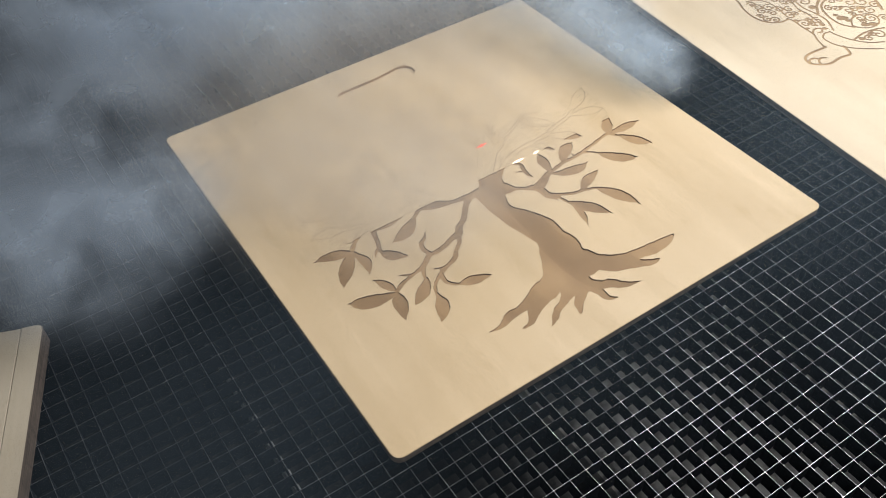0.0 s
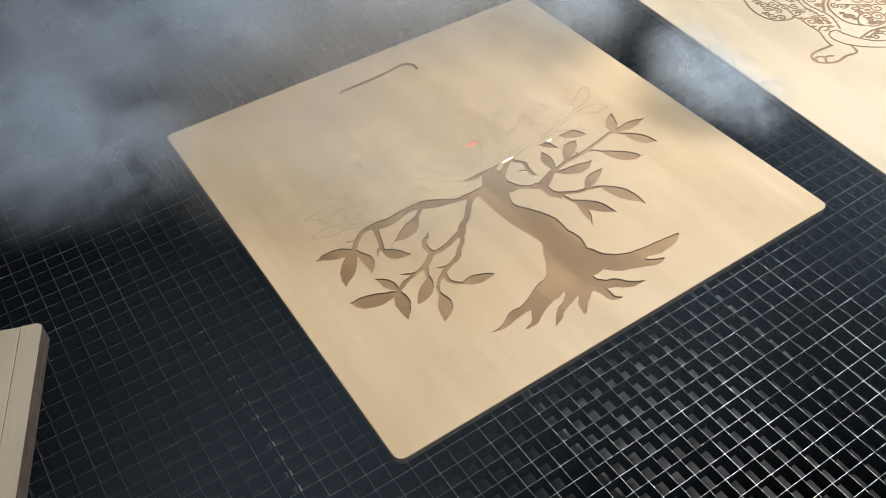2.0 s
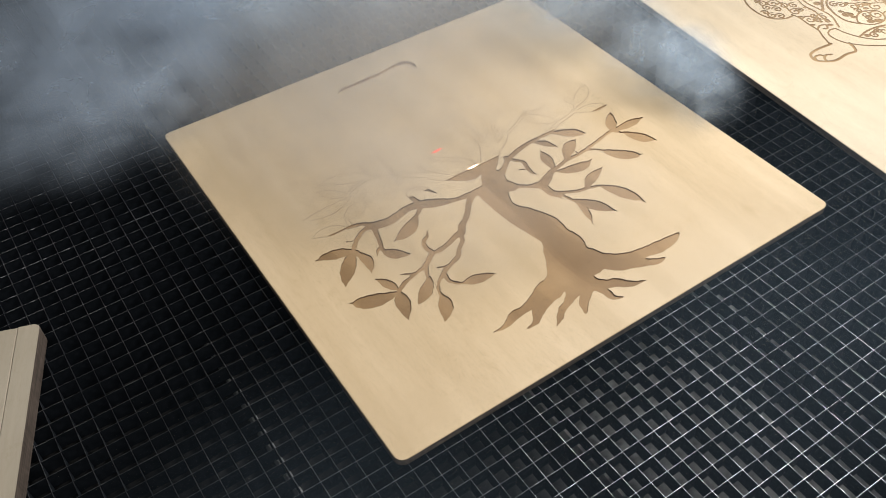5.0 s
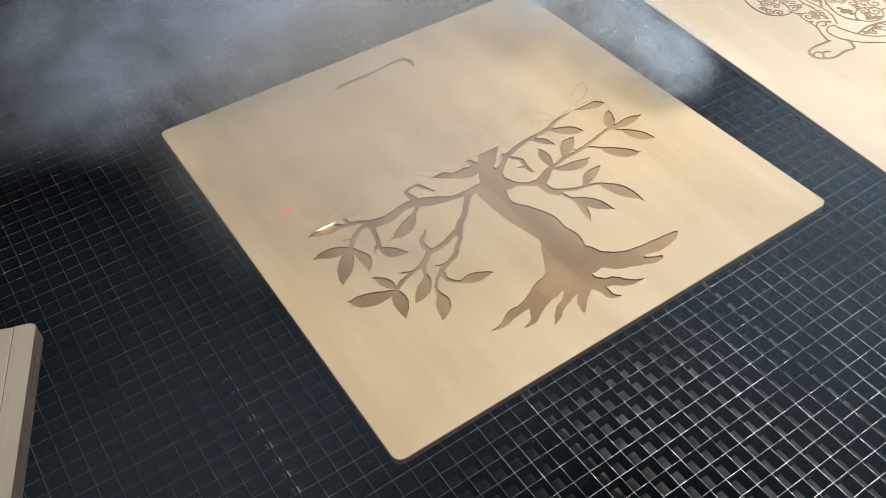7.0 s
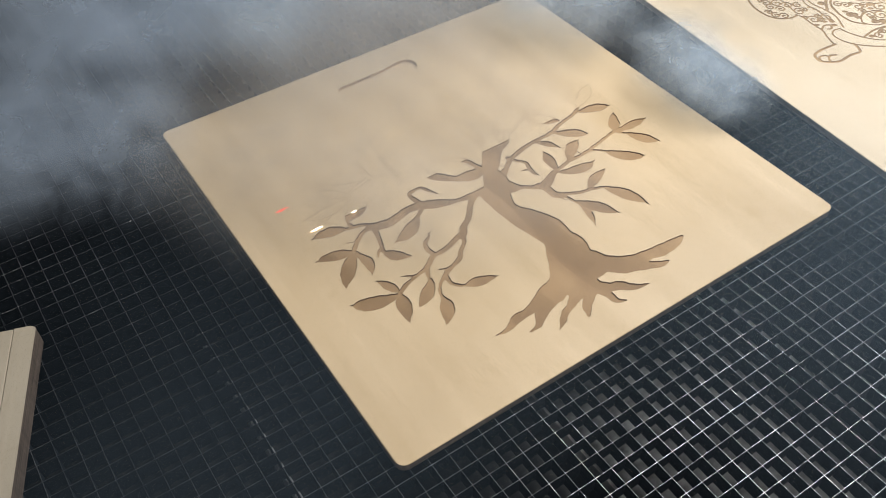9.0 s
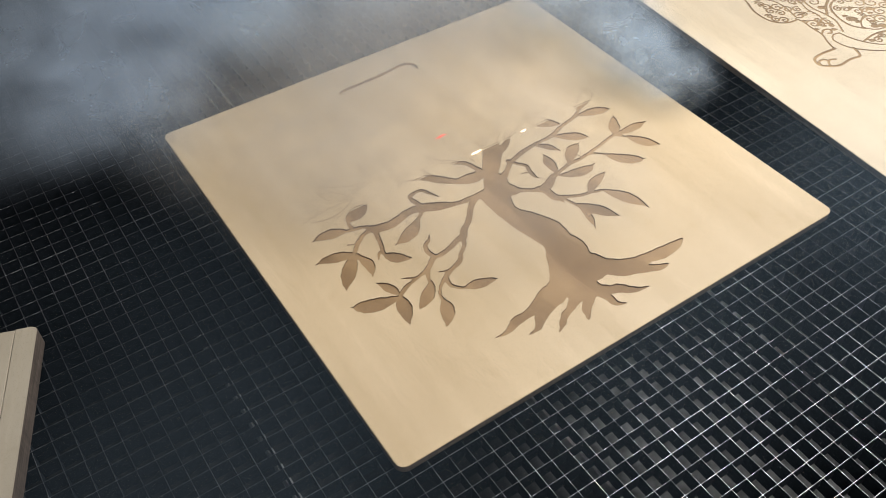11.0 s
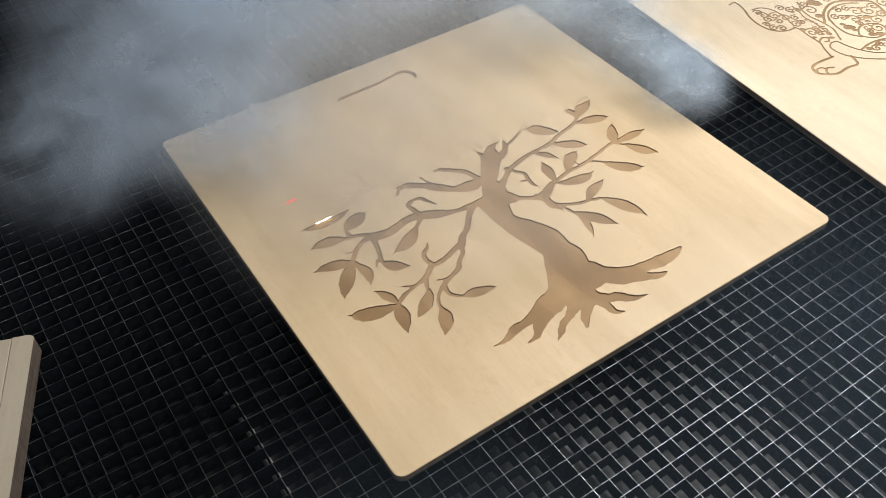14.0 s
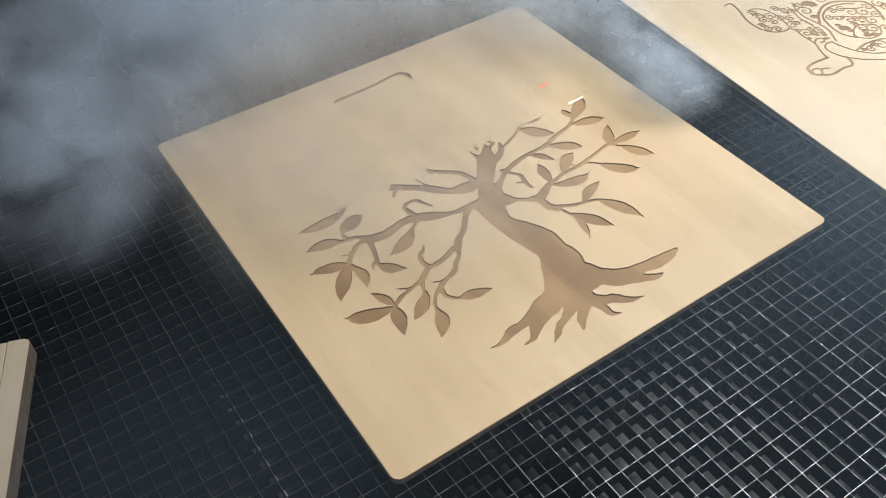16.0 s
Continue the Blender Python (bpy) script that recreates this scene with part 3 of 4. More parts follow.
limb((197.2, 190.0, 4.3), (185.6, 190.8, 6.2), (174.8, 194.2, 3.4), (164.1, 203.9, 4.5), (156.2, 212.0, 3.1), (146.6, 218.5, 2.8), (139.5, 222.7, 2.2), (133.1, 224.7, 0.3))
limb((163.6, 206.4, 1.4), (161.0, 213.3, 1.1), (158.3, 223.8, 0.3))
limb((141.4, 222.2, 1.4), (135.5, 219.7, 1.4), (131.9, 214.8, 0.9))
limb((136.1, 183.5, 1.8), (133.4, 192.6, 2.2), (133.3, 200.7, 1.8), (143.5, 202.4, 1.4), (147.6, 196.2, 1.6), (152.0, 188.2, 0.3))
limb((199.1, 188.7, 2.9), (195.9, 198.7, 2.3), (192.7, 207.9, 2.3), (184.0, 215.9, 2.2), (176.7, 222.0, 2.0), (171.8, 229.9, 0.4))
leaf(91.7, 224.5, 47.3, 223.4, 5.0, 3.1, 0.50)
limb((192.6, 164.2, 10.0), (199.4, 175.0, 10.1), (201.5, 186.5, 5.1), (211.5, 200.7, 4.5), (219.2, 209.4, 4.8), (227.2, 218.3, 2.8), (241.8, 225.6, 0.3))
limb((202.5, 187.0, 6.5), (212.5, 199.0, 7.6), (220.0, 208.5, 8.2), (226.0, 217.0, 4.6), (231.0, 226.0, 1.2))
limb((215.0, 203.0, 4.0), (215.5, 212.0, 2.6), (217.5, 220.0, 0.5))
limb((222.0, 206.0, 4.0), (233.0, 209.0, 2.6), (239.0, 213.5, 2.4), (243.0, 222.0, 0.5))
limb((213.5, 207.2, 2.2), (216.0, 216.2, 1.8), (215.2, 225.9, 0.4))
limb((218.9, 203.3, 2.2), (227.3, 203.6, 1.4), (235.3, 207.9, 1.4), (240.2, 214.5, 0.4))
limb((173.1, 221.9, 1.4), (171.3, 240.9, 1.4), (174.3, 266.4, 1.3), (181.1, 290.4, 1.1), (193.0, 317.3, 0.5))
leaf(176.0, 274.6, 178.0, 302.5, 4.2, 0.6, 0.47)
leaf(181.1, 290.4, 205.3, 303.3, 4.4, 0.6, 0.52)
leaf(191.6, 313.1, 202.0, 331.9, 3.6, 1.0, 0.52)
leaf(171.4, 247.2, 195.7, 260.7, 4.1, 0.0, 0.49)
limb((118.0, 236.0, 1.0), (117.4, 252.4, 0.9), (113.8, 268.0, 0.7))
leaf(115.2, 262.7, 99.5, 278.2, 3.8, -0.8, 0.50)
leaf(115.8, 256.2, 126.0, 281.9, 4.0, 0.1, 0.53)
leaf(93.0, 227.5, 73.5, 246.5, 4.6, 1.0, 0.54)
leaf(119.5, 236.0, 77.5, 252.5, 6.4, -3.0, 0.50)
limb((152.0, 217.8, 1.3), (136.0, 229.0, 1.3), (118.0, 235.0, 1.3), (97.0, 231.0, 1.3), (89.5, 222.5, 1.0))
limb((136.9, 225.9, 0.9), (137.1, 251.6, 1.1), (139.9, 272.2, 0.9), (146.7, 290.6, 0.4))
leaf(136.7, 254.6, 126.3, 272.7, 4.0, -0.9, 0.57)
leaf(140.3, 271.9, 159.5, 281.5, 4.7, 0.6, 0.50)
leaf(145.6, 286.7, 143.3, 307.4, 3.7, -0.3, 0.53)
limb((222.1, 226.0, 1.4), (224.2, 250.1, 1.4), (229.7, 275.8, 1.1), (244.3, 301.8, 0.4))
leaf(224.3, 252.9, 214.7, 271.5, 4.8, -1.2, 0.60)
leaf(228.8, 273.5, 251.7, 280.7, 5.8, 1.0, 0.53)
leaf(239.9, 294.4, 254.3, 318.5, 4.7, 0.3, 0.49)
leaf(226.6, 265.0, 222.0, 291.5, 2.5, -1.1, 0.56)
limb((236.2, 227.3, 1.4), (252.5, 244.7, 1.3), (270.0, 262.5, 1.1), (289.5, 280.3, 0.4))
leaf(253.9, 245.7, 253.0, 269.4, 5.0, 0.3, 0.53)
leaf(267.1, 259.5, 289.6, 259.0, 4.8, 0.9, 0.54)
leaf(286.0, 277.4, 307.2, 295.2, 5.0, 0.0, 0.49)
leaf(277.3, 269.8, 278.1, 293.9, 4.5, 0.2, 0.52)
limb((236.6, 213.0, 1.1), (258.0, 221.4, 1.1), (280.6, 234.7, 1.1), (299.5, 246.7, 0.4))
leaf(275.6, 232.3, 295.3, 229.2, 4.9, 0.4, 0.55)
leaf(284.3, 237.1, 284.9, 257.1, 4.0, 0.2, 0.50)
leaf(296.0, 244.0, 320.5, 252.8, 5.0, 1.2, 0.57)


def slot():
    """The carrying slot near the far edge."""
    tree.stroke([(*at_panel(x, 351.2), r) for x, r in ((160, 7.0), (180, 7.4), (200, 7.8), (213, 9.6), (224, 11.0))])


tree.roughen(0.36, 330.0)
slot()


def outline_mesh(verts, lines, z, half, mat):
    """A thin ribbon along the drawn outline."""
    v, f = [], []
    for a, b in lines:
        (ax, ay), (bx, by) = verts[a], verts[b]
        ln = math.hypot(bx - ax, by - ay)
        if ln < 1e-6:
            continue
        nx, ny = -(by - ay) / ln * half, (bx - ax) / ln * half
        k = len(v)
        v += [((ax - nx) / 1000, (ay - ny) / 1000, z), ((bx - nx) / 1000, (by - ny) / 1000, z),
              ((bx + nx) / 1000, (by + ny) / 1000, z), ((ax + nx) / 1000, (ay + ny) / 1000, z)]
        f.append((k, k + 1, k + 2, k + 3))
    return mesh_of("scored_outline", v, f, (mat,))


strips = []


def islands(faces):
    """Groups of faces that hang together."""
    home = {}

    def root(i):
        while home.setdefault(i, i) != i:
            i = home[i]
        return i

    for f in faces:
        for i in f[1:]:
            home[root(i)] = root(f[0])
    groups = {}
    for f in faces:
        groups.setdefault(root(f[0]), []).append(f)
    return list(groups.values())


def engraved_panel():
    thing = tagged(new("engraved_panel"), "square birch plywood panel with a half-engraved tree, lying on the grid", "plywood panel")
    thing.location = (PX, PY, 0)
    verts, outside, inside, lines = cut = tree.cut()
    last = FRONT1 - 1000 * PY
    first = FRONT0 - 1000 * PY
    slot_from = 335.0
    done, todo, kept, hole = [], {}, [], []
    for f, j in inside:
        y = tree.ys[j] + 0.4
        if y > slot_from:
            hole.append(f)
        elif y > last:
            kept.append(f)
        else:
            done.append(f)
            if y > first:
                todo.setdefault(int((y - first) / 1.6), []).append(f)
    open_lines = [(a, b) for a, b in lines if verts[a][1] < last or verts[a][1] > slot_from]
    deep = panel_mesh("panel_body", tree, (verts, outside + kept, inside, open_lines), SIDE, SIDE, TOP, 0.0004, 7.0, (BIRCH, CHARRED, BROWNED, ENGRAVED), lambda y: 0.0030 if y > slot_from else DEPTH + 0.0001)
    under("panel_body", deep, thing)
    v, f = used(verts, done, TOP - DEPTH)
    under("engraving", mesh_of("engraving", v, f, (ENGRAVED,)), thing, "brown laser-engraved tree recess")
    v, f = used(verts, hole, TOP - 0.0029)
    under("slot_floor", mesh_of("slot_floor", v, f, (BIRCH,)), thing, "pale shallow carrying slot")
    bm = bmesh.new()
    bmesh.ops.create_uvsphere(bm, u_segments=10, v_segments=6, radius=1)
    for v in bm.verts:
        v.co = Vector((0.0761 + v.co.x * 0.0011, 0.3669 + v.co.y * 0.0014, TOP + v.co.z * 0.00012))
    part("knot", bm, BROWNED, thing, "tiny dark pin knot")
    scored = [(a, b) for a, b in lines if first < verts[a][1] < last + (34 if verts[a][0] < 160 else 4)]
    under("scored_outline", outline_mesh(verts, scored, TOP + 0.00006, 0.2, SCORE), thing, "fine scored outline of the crown")
    faint = [(a, b) for a, b in lines if last + (34 if verts[a][0] < 160 else 4) <= verts[a][1] < slot_from]
    under("scored_outline", outline_mesh(verts, faint, TOP + 0.00006, 0.15, SCORE_FAINT), thing, "faint scored outline of the upper crown")
    for k in sorted(todo):
        for piece in islands(todo[k]):
            v, f, idx = skirted(verts, piece, TOP, TOP - DEPTH - 0.0001)
            ob = under("uncut_strip", mesh_of("uncut_strip", v, f, (BIRCH, ENGRAVED), idx), thing)
            strips.append((ob, (k + 0.5) * 1.6 / (last - first) * 16.0))


engraved_panel()


# ---- the finished panel beside it, with an ornate animal ----
ornate = Drawing(10.0, 60.0, 330.0, 380.0, 0.8)


def line(w, *points):
    ornate.stroke([(x, y, w * 1.15) for x, y in points])


def curl(cx, cy, r, turn):
    """A spiral of one and a half turns."""
    ornate.stroke([(cx + turn * r * (1 - k / 13) * math.cos(0.8 + k * 0.75), cy + r * (1 - k / 13) * math.sin(0.8 + k * 0.75), 0.9) for k in range(12)])


def dot(x, y, r):
    ornate.stroke([(x - r * 0.4, y, r * 0.5), (x, y, r * 0.85), (x + r * 0.9, y - r * 0.5, r * 0.45)])


line(1.2, (102, 201), (95, 201), (84, 201), (74, 199), (70, 194), (70, 188), (77, 182), (86, 179), (100, 181), (111, 180), (115, 185), (117, 193))
line(1.0, (70, 188), (73, 193), (79, 193), (81, 190))
line(1.0, (77, 182), (79, 187), (84, 190), (89, 188))
line(0.8, (101, 203), (105, 215), (109, 224), (109, 237), (110, 250), (108, 258))
line(0.8, (125, 218), (117, 218), (111, 211), (114, 196), (127, 182), (145, 170))
line(0.8, (125, 218), (127, 208), (133, 195), (143, 184), (155, 178))
line(0.9, (107, 256), (99, 256), (90, 260), (84, 268), (82, 281), (84, 294), (89, 307), (91, 322), (83, 322))
line(0.9, (130, 218), (138, 235), (138, 250), (136, 263), (138, 276), (145, 290))
line(0.7, (129, 237), (131, 253), (130, 265), (133, 275), (135, 287))
line(1.3, (140, 248), (152, 261), (169, 270), (184, 269), (198, 261), (209, 252), (207, 236), (199, 220))
line(1.0, (147, 248), (155, 258), (169, 264), (184, 263), (196, 257))
line(1.0, (135, 196), (150, 199), (164, 198), (174, 195))
line(1.0, (151, 211), (144, 222), (144, 236), (148, 249))
line(0.8, (152, 215), (160, 223), (171, 225), (182, 220), (183, 211), (175, 203), (162, 203), (154, 209), (152, 215))
line(0.9, (109, 225), (116, 229), (122, 227), (119, 222), (115, 223))
line(0.8, (96, 303), (106, 301), (113, 292), (114, 277), (111, 264))
curl(97, 262, 5.0, -1)
curl(91, 267, 5.0, 1)
curl(89, 275, 4.0, -1)
curl(115, 260, 6.0, 1)
curl(116, 242, 7.0, -1)
curl(130, 239, 6.0, 1)
curl(145, 272, 8.0, -1)
curl(175, 279, 6.0, 1)
curl(182, 247, 8.0, -1)
curl(193, 241, 8.0, 1)
curl(170, 237, 7.0, -1)
curl(188, 225, 7.0, 1)
curl(168, 220, 7.0, -1)
curl(177, 214, 7.0, 1)
curl(161, 190, 8.0, -1)
curl(157, 250, 5.0, 1)
curl(113, 275, 6.0, -1)
curl(122, 270, 5.0, 1)
curl(98, 289, 6.0, -1)
curl(107, 283, 6.0, 1)
curl(122, 291, 5.0, -1)
curl(219, 244, 8.0, 1)
curl(121, 237, 4.0, -1)
curl(148, 190, 5.0, 1)
curl(97, 296, 5.0, -1)
curl(97, 281, 5.0, 1)
curl(103, 273, 5.0, -1)
curl(128, 283, 5.0, 1)
curl(134, 279, 4.0, -1)
curl(148, 283, 5.0, 1)
curl(121, 260, 4.0, -1)
curl(124, 244, 4.0, 1)
curl(168, 258, 5.0, -1)
curl(178, 256, 5.0, 1)
curl(162, 245, 5.0, -1)
curl(177, 235, 5.0, 1)
curl(204, 245, 6.0, -1)
curl(200, 230, 6.0, 1)
curl(168, 229, 4.0, -1)
curl(167, 214, 4.0, 1)
curl(156, 193, 4.0, -1)
curl(220, 235, 7.0, 1)
curl(189, 208, 6.0, -1)
curl(129, 231, 3.0, 1)
dot(168, 245, 2.6)
dot(183, 234, 4.0)
dot(177, 228, 2.5)
dot(163, 209, 4.0)
dot(170, 206, 4.0)
dot(153, 230, 5.0)
dot(155, 223, 3.0)
dot(152, 237, 2.5)
dot(157, 282, 6.0)
dot(159, 277, 4.0)
dot(125, 225, 2.6)
dot(141, 193, 3.0)
dot(151, 194, 2.2)
dot(112, 251, 2.0)
dot(111, 234, 2.2)
dot(122, 234, 2.0)
dot(128, 261, 1.8)
dot(130, 256, 1.8)
dot(131, 251, 1.6)
dot(189, 250, 2.0)
dot(144, 260, 4.0)
dot(127, 279, 2.0)


def ornate_panel():
    thing = tagged(new("ornate_panel"), "birch plywood panel engraved with an ornate scrolled animal", "plywood panel")
    thing.matrix_basis = pose(0.4545, -0.05, 0, 0, 0, -4.5)
    verts, outside, inside, lines = cut = ornate.cut()
    under("panel_body", panel_mesh("panel_body", ornate, cut, 400.0, 450.0, TOP, 0.0004, 7.0, (BIRCH_LIT, CHARRED, BROWNED), lambda y: 0.0007), thing)
    v, f = used(verts, [f for f, _ in inside], TOP - 0.0006)
    under("engraving", mesh_of("engraving", v, f, (ENGRAVED,)), thing, "brown engraved scrollwork lines")


ornate_panel()


# ---- the thick panel at the other side ----
def rounded_slab(x0, y0, x1, y1, z0, z1, corners, soft):
    """A slab whose outline has its own corner radii (far right, far left, near left, near right) and a softened rim."""
    bm = bmesh.new()
    ring = []
    for (cx, cy, a0), r in zip(((x1, y1, 0), (x0, y1, 90), (x0, y0, 180), (x1, y0, 270)), corners):
        sx, sy = (-1 if cx == x1 else 1), (-1 if cy == y1 else 1)
        n = 6 if r else 0
        for k in range(n + 1):
            a = radians(a0 + 90 * k / max(n, 1))
            ring.append((cx + sx * r + r * math.cos(a), cy + sy * r + r * math.sin(a)))
    low = [bm.verts.new((x, y, z0)) for x, y in ring]
    high = [bm.verts.new((x, y, z1)) for x, y in ring]
    bm.faces.new(list(reversed(low)))
    top = bm.faces.new(high)
    for k in range(len(ring)):
        j = (k + 1) % len(ring)
        bm.faces.new((low[k], low[j], high[j], high[k]))
    bmesh.ops.bevel(bm, geom=list(top.edges), offset=soft, segments=2, affect="EDGES", profile=0.5)
    return bm


def thick_panel():
    thing = tagged(new("thick_panel"), "thick pale plywood offcut with one scored line, lying on the grid", "plywood panel")
    thing.matrix_basis = pose(-0.1545, 0.2305, 0, 0, 0, -22.0)
    h = 0.0158
    part("wide_board", rounded_slab(-0.30, -0.40, -0.0131, 0.0005, 0.0004, h - 0.0004, (0, 0.004, 0.004, 0), 0.0005), BIRCH_SHADED, thing)
    part("edge_strip", rounded_slab(-0.0126, -0.40, 0.0020, 0.0008, h - 0.003, h, (0.0042, 0, 0, 0.004), 0.0005), BIRCH_SHADED, thing)
    part("cut_side", rounded_slab(-0.0126, -0.40, 0.0022, 0.0010, 0.0004, h - 0.0031, (0.0042, 0, 0, 0.004), 0.0001), SIDE_BROWN, thing, "brown laser-cut side")
    part("cut_rim", rounded_slab(-0.0090, -0.39, 0.0023, 0.0011, h - 0.00305, h - 0.0007, (0.0042, 0, 0, 0.004), 0.0001), SIDE_BROWN, thing, "brown laser-cut side")


thick_panel()


# ---- charred chips fallen through the grid ----
def chip(x, y, r, seed):
    rng = random.Random(seed)
    bm = bmesh.new()
    bmesh.ops.create_icosphere(bm, subdivisions=1, radius=1)
    for v in bm.verts:
        k = rng.uniform(0.7, 1.2)
        v.co = Vector((v.co.x * r * k, v.co.y * r * 0.7 * k, v.co.z * r * 0.4 * k))
    ob = part("wood_chip", bm, SOOT, None)
    ob.location = (x, y, -0.0299 + r * 0.3)
    tagged(ob, "small charred wood chip lying on the tray", "wood chip", "chips on the tray")


for k, (x, y, r) in enumerate(((0.1255, -0.0775, 0.0012), (0.146, -0.089, 0.0014), (0.201, -0.063, 0.001), (0.253, -0.10, 0.0013), (0.17, -0.05, 0.0009), (0.30, -0.08, 0.0011))):
    chip(x, y, r, k)


# ---- sparks of the cut and the red pointer ----
def streak(name, length, width, height, mat, label, category):
    """A small lens-shaped flash, raised in the middle."""
    bm = bmesh.new()
    bmesh.ops.create_icosphere(bm, subdivisions=2, radius=1)
    for v in bm.verts:
        thick = 1 - 0.8 * abs(v.co.x) ** 1.5
        v.co = Vector((v.co.x * length, v.co.y * width * thick + 0.25 * width * math.sin(4 * v.co.x), v.co.z * height * thick))
    me = bpy.data.meshes.new(name)
    bm.to_mesh(me)
    bm.free()
    me.materials.append(mat)
    ob = new(name, me)
    return tagged(ob, label, category, group=category)


spark_a = streak("laser_spark", 0.0060, 0.0008, 0.0006, SPARK, "white-hot spark where the laser burns the wood", "spark")
spark_b = streak("laser_spark", 0.0030, 0.0008, 0.0006, SPARK, "small white-hot spark on the engraved row", "spark")
pointer = streak("pointer_spot", 0.0065, 0.0014, 0.0003, POINTER, "red pointer light spot on the plywood", "light spot")


# ---- smoke ----
def wisp_mesh(seed, layer, mat):
    """One thin curled sheet of a puff that is one unit in radius."""
    rng = random.Random(seed * 10 + layer)
    v, f = [], []
    n = 14
    z0 = -0.42 + 0.42 * layer
    trim = 0.95 * math.sqrt(1 - z0 * z0)
    ph = [rng.random() * 6 for _ in range(4)]
    for j in range(n + 1):
        for i in range(n + 1):
            x, y = 2 * i / n - 1, 2 * j / n - 1
            x, y = x * math.sqrt(1 - y * y / 2), y * math.sqrt(1 - x * x / 2)
            r = x * x + y * y
            z = z0 + 0.22 * (1 - r) + 0.10 * math.sin(3 * x + ph[0]) * math.cos(2.6 * y + ph[1]) + 0.05 * math.sin(6 * x + 5 * y + ph[2])
            v.append((x * trim, y * trim, z))
    for j in range(n):
        for i in range(n):
            a = j * (n + 1) + i
            f.append((a, a + 1, a + n + 2, a + n + 1))
    return mesh_of("wisp", v, f, (mat,), smooth=True)


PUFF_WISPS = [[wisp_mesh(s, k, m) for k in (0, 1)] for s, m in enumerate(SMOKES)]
LIT_WISPS = [[wisp_mesh(s + 40, k, m) for k in (0, 1)] for s, m in enumerate(LIT_SMOKES)]
VEIL_WISPS = [[wisp_mesh(s + 20, k, m) for k in (0, 2)] for s, m in enumerate(HAZES)]
THIN_WISPS = [wisp_mesh(31, k, THIN) for k in (0, 2)]
clouds = []


def puff(x, y, z, r, drift, hazy=False, flat=0.4, spots=(), thin=False, lit_tone=False):
    """A puff of smoke; drift: how far it wanders. spots: places (seconds, x, y, z) that it passes."""
    k = len(clouds)
    z = max(z, 0.007 + 0.45 * r)
    spots = [(t, px, py, max(pz, 0.007 + 0.45 * r)) for t, px, py, pz in spots]
    if hazy:
        ob = tagged(new("haze_veil"), "thin grey veil of smoke over the plywood", "smoke", "smoke over the bed")
        wisps = THIN_WISPS if thin else VEIL_WISPS[k % 3]
    else:
        # the paler tone is painted on puffs nearer the lamp
        ob = tagged(new("smoke_puff"), "pale puff of smoke beside the plywood, painted as lit" if lit_tone else "soft blue-grey puff of smoke drifting over the bed", "smoke", "smoke over the bed")
        wisps = (LIT_WISPS if lit_tone else PUFF_WISPS)[k % 5]
    for me in wisps:
        under("wisp", me, ob)
    ob.scale = (r, r * 0.85, r * flat)
    clouds.append((ob, (x, y, z), drift, spots))


puff(-0.05, 0.55, 0.09, 0.18, 0.012, spots=((0, -0.053, 0.539, 0.09), (0.8, -0.053, 0.539, 0.09), (1.5, -0.052, 0.544, 0.09), (2, -0.051, 0.546, 0.09), (3, -0.051, 0.548, 0.09), (4, -0.05, 0.549, 0.09), (6, 0.049, 0.591, 0.09), (6.5, 0.169, 0.628, 0.09), (7, 0.049, 0.587, 0.09), (9, -0.051, 0.547, 0.09), (11, -0.001, 0.568, 0.09), (11.5, 0.16, 0.621, 0.09), (12, 0.14, 0.616, 0.09), (12.5, 0.029, 0.579, 0.09), (13, -0.001, 0.497, 0.09), (14, 0.049, 0.535, 0.09), (14.5, 0.029, 0.607, 0.09), (15.6, -0.051, 0.547, 0.09), (16, -0.001, 0.558, 0.09)))
puff(0.06, 0.52, 0.07, 0.18, 0.012, spots=((0, 0.057, 0.509, 0.07), (0.8, 0.057, 0.509, 0.07), (1.5, 0.058, 0.514, 0.07), (2, 0.059, 0.516, 0.07), (3, 0.059, 0.518, 0.07), (4, 0.06, 0.519, 0.07), (6, 0.159, 0.561, 0.07), (6.5, 0.279, 0.598, 0.07), (7, 0.159, 0.557, 0.07), (9, 0.059, 0.517, 0.07), (11, 0.109, 0.538, 0.07), (11.5, 0.27, 0.591, 0.07), (12, 0.25, 0.586, 0.07), (12.5, 0.139, 0.549, 0.07), (13, 0.109, 0.517, 0.07), (14, 0.159, 0.555, 0.07), (14.5, 0.139, 0.577, 0.07), (15.6, 0.059, 0.517, 0.07), (16, 0.109, 0.528, 0.07)))
puff(-0.05, 0.44, 0.06, 0.14, 0.012, spots=((0, -0.069, 0.363, 0.06), (0.8, -0.069, 0.363, 0.06), (1.5, -0.06, 0.398, 0.06), (2, -0.058, 0.408, 0.06), (3, -0.054, 0.426, 0.06), (4, -0.052, 0.433, 0.06), (6, 0.045, 0.463, 0.06), (6.5, 0.166, 0.506, 0.06), (7, 0.045, 0.459, 0.06), (9, -0.056, 0.415, 0.06), (11, -0.004, 0.446, 0.06), (11.5, 0.158, 0.505, 0.06), (12, 0.137, 0.494, 0.06), (12.5, 0.025, 0.451, 0.06), (13, -0.005, 0.369, 0.06), (14, 0.041, 0.395, 0.06), (14.5, 0.024, 0.475, 0.06), (15.6, -0.056, 0.415, 0.06), (16, -0.004, 0.432, 0.06)))
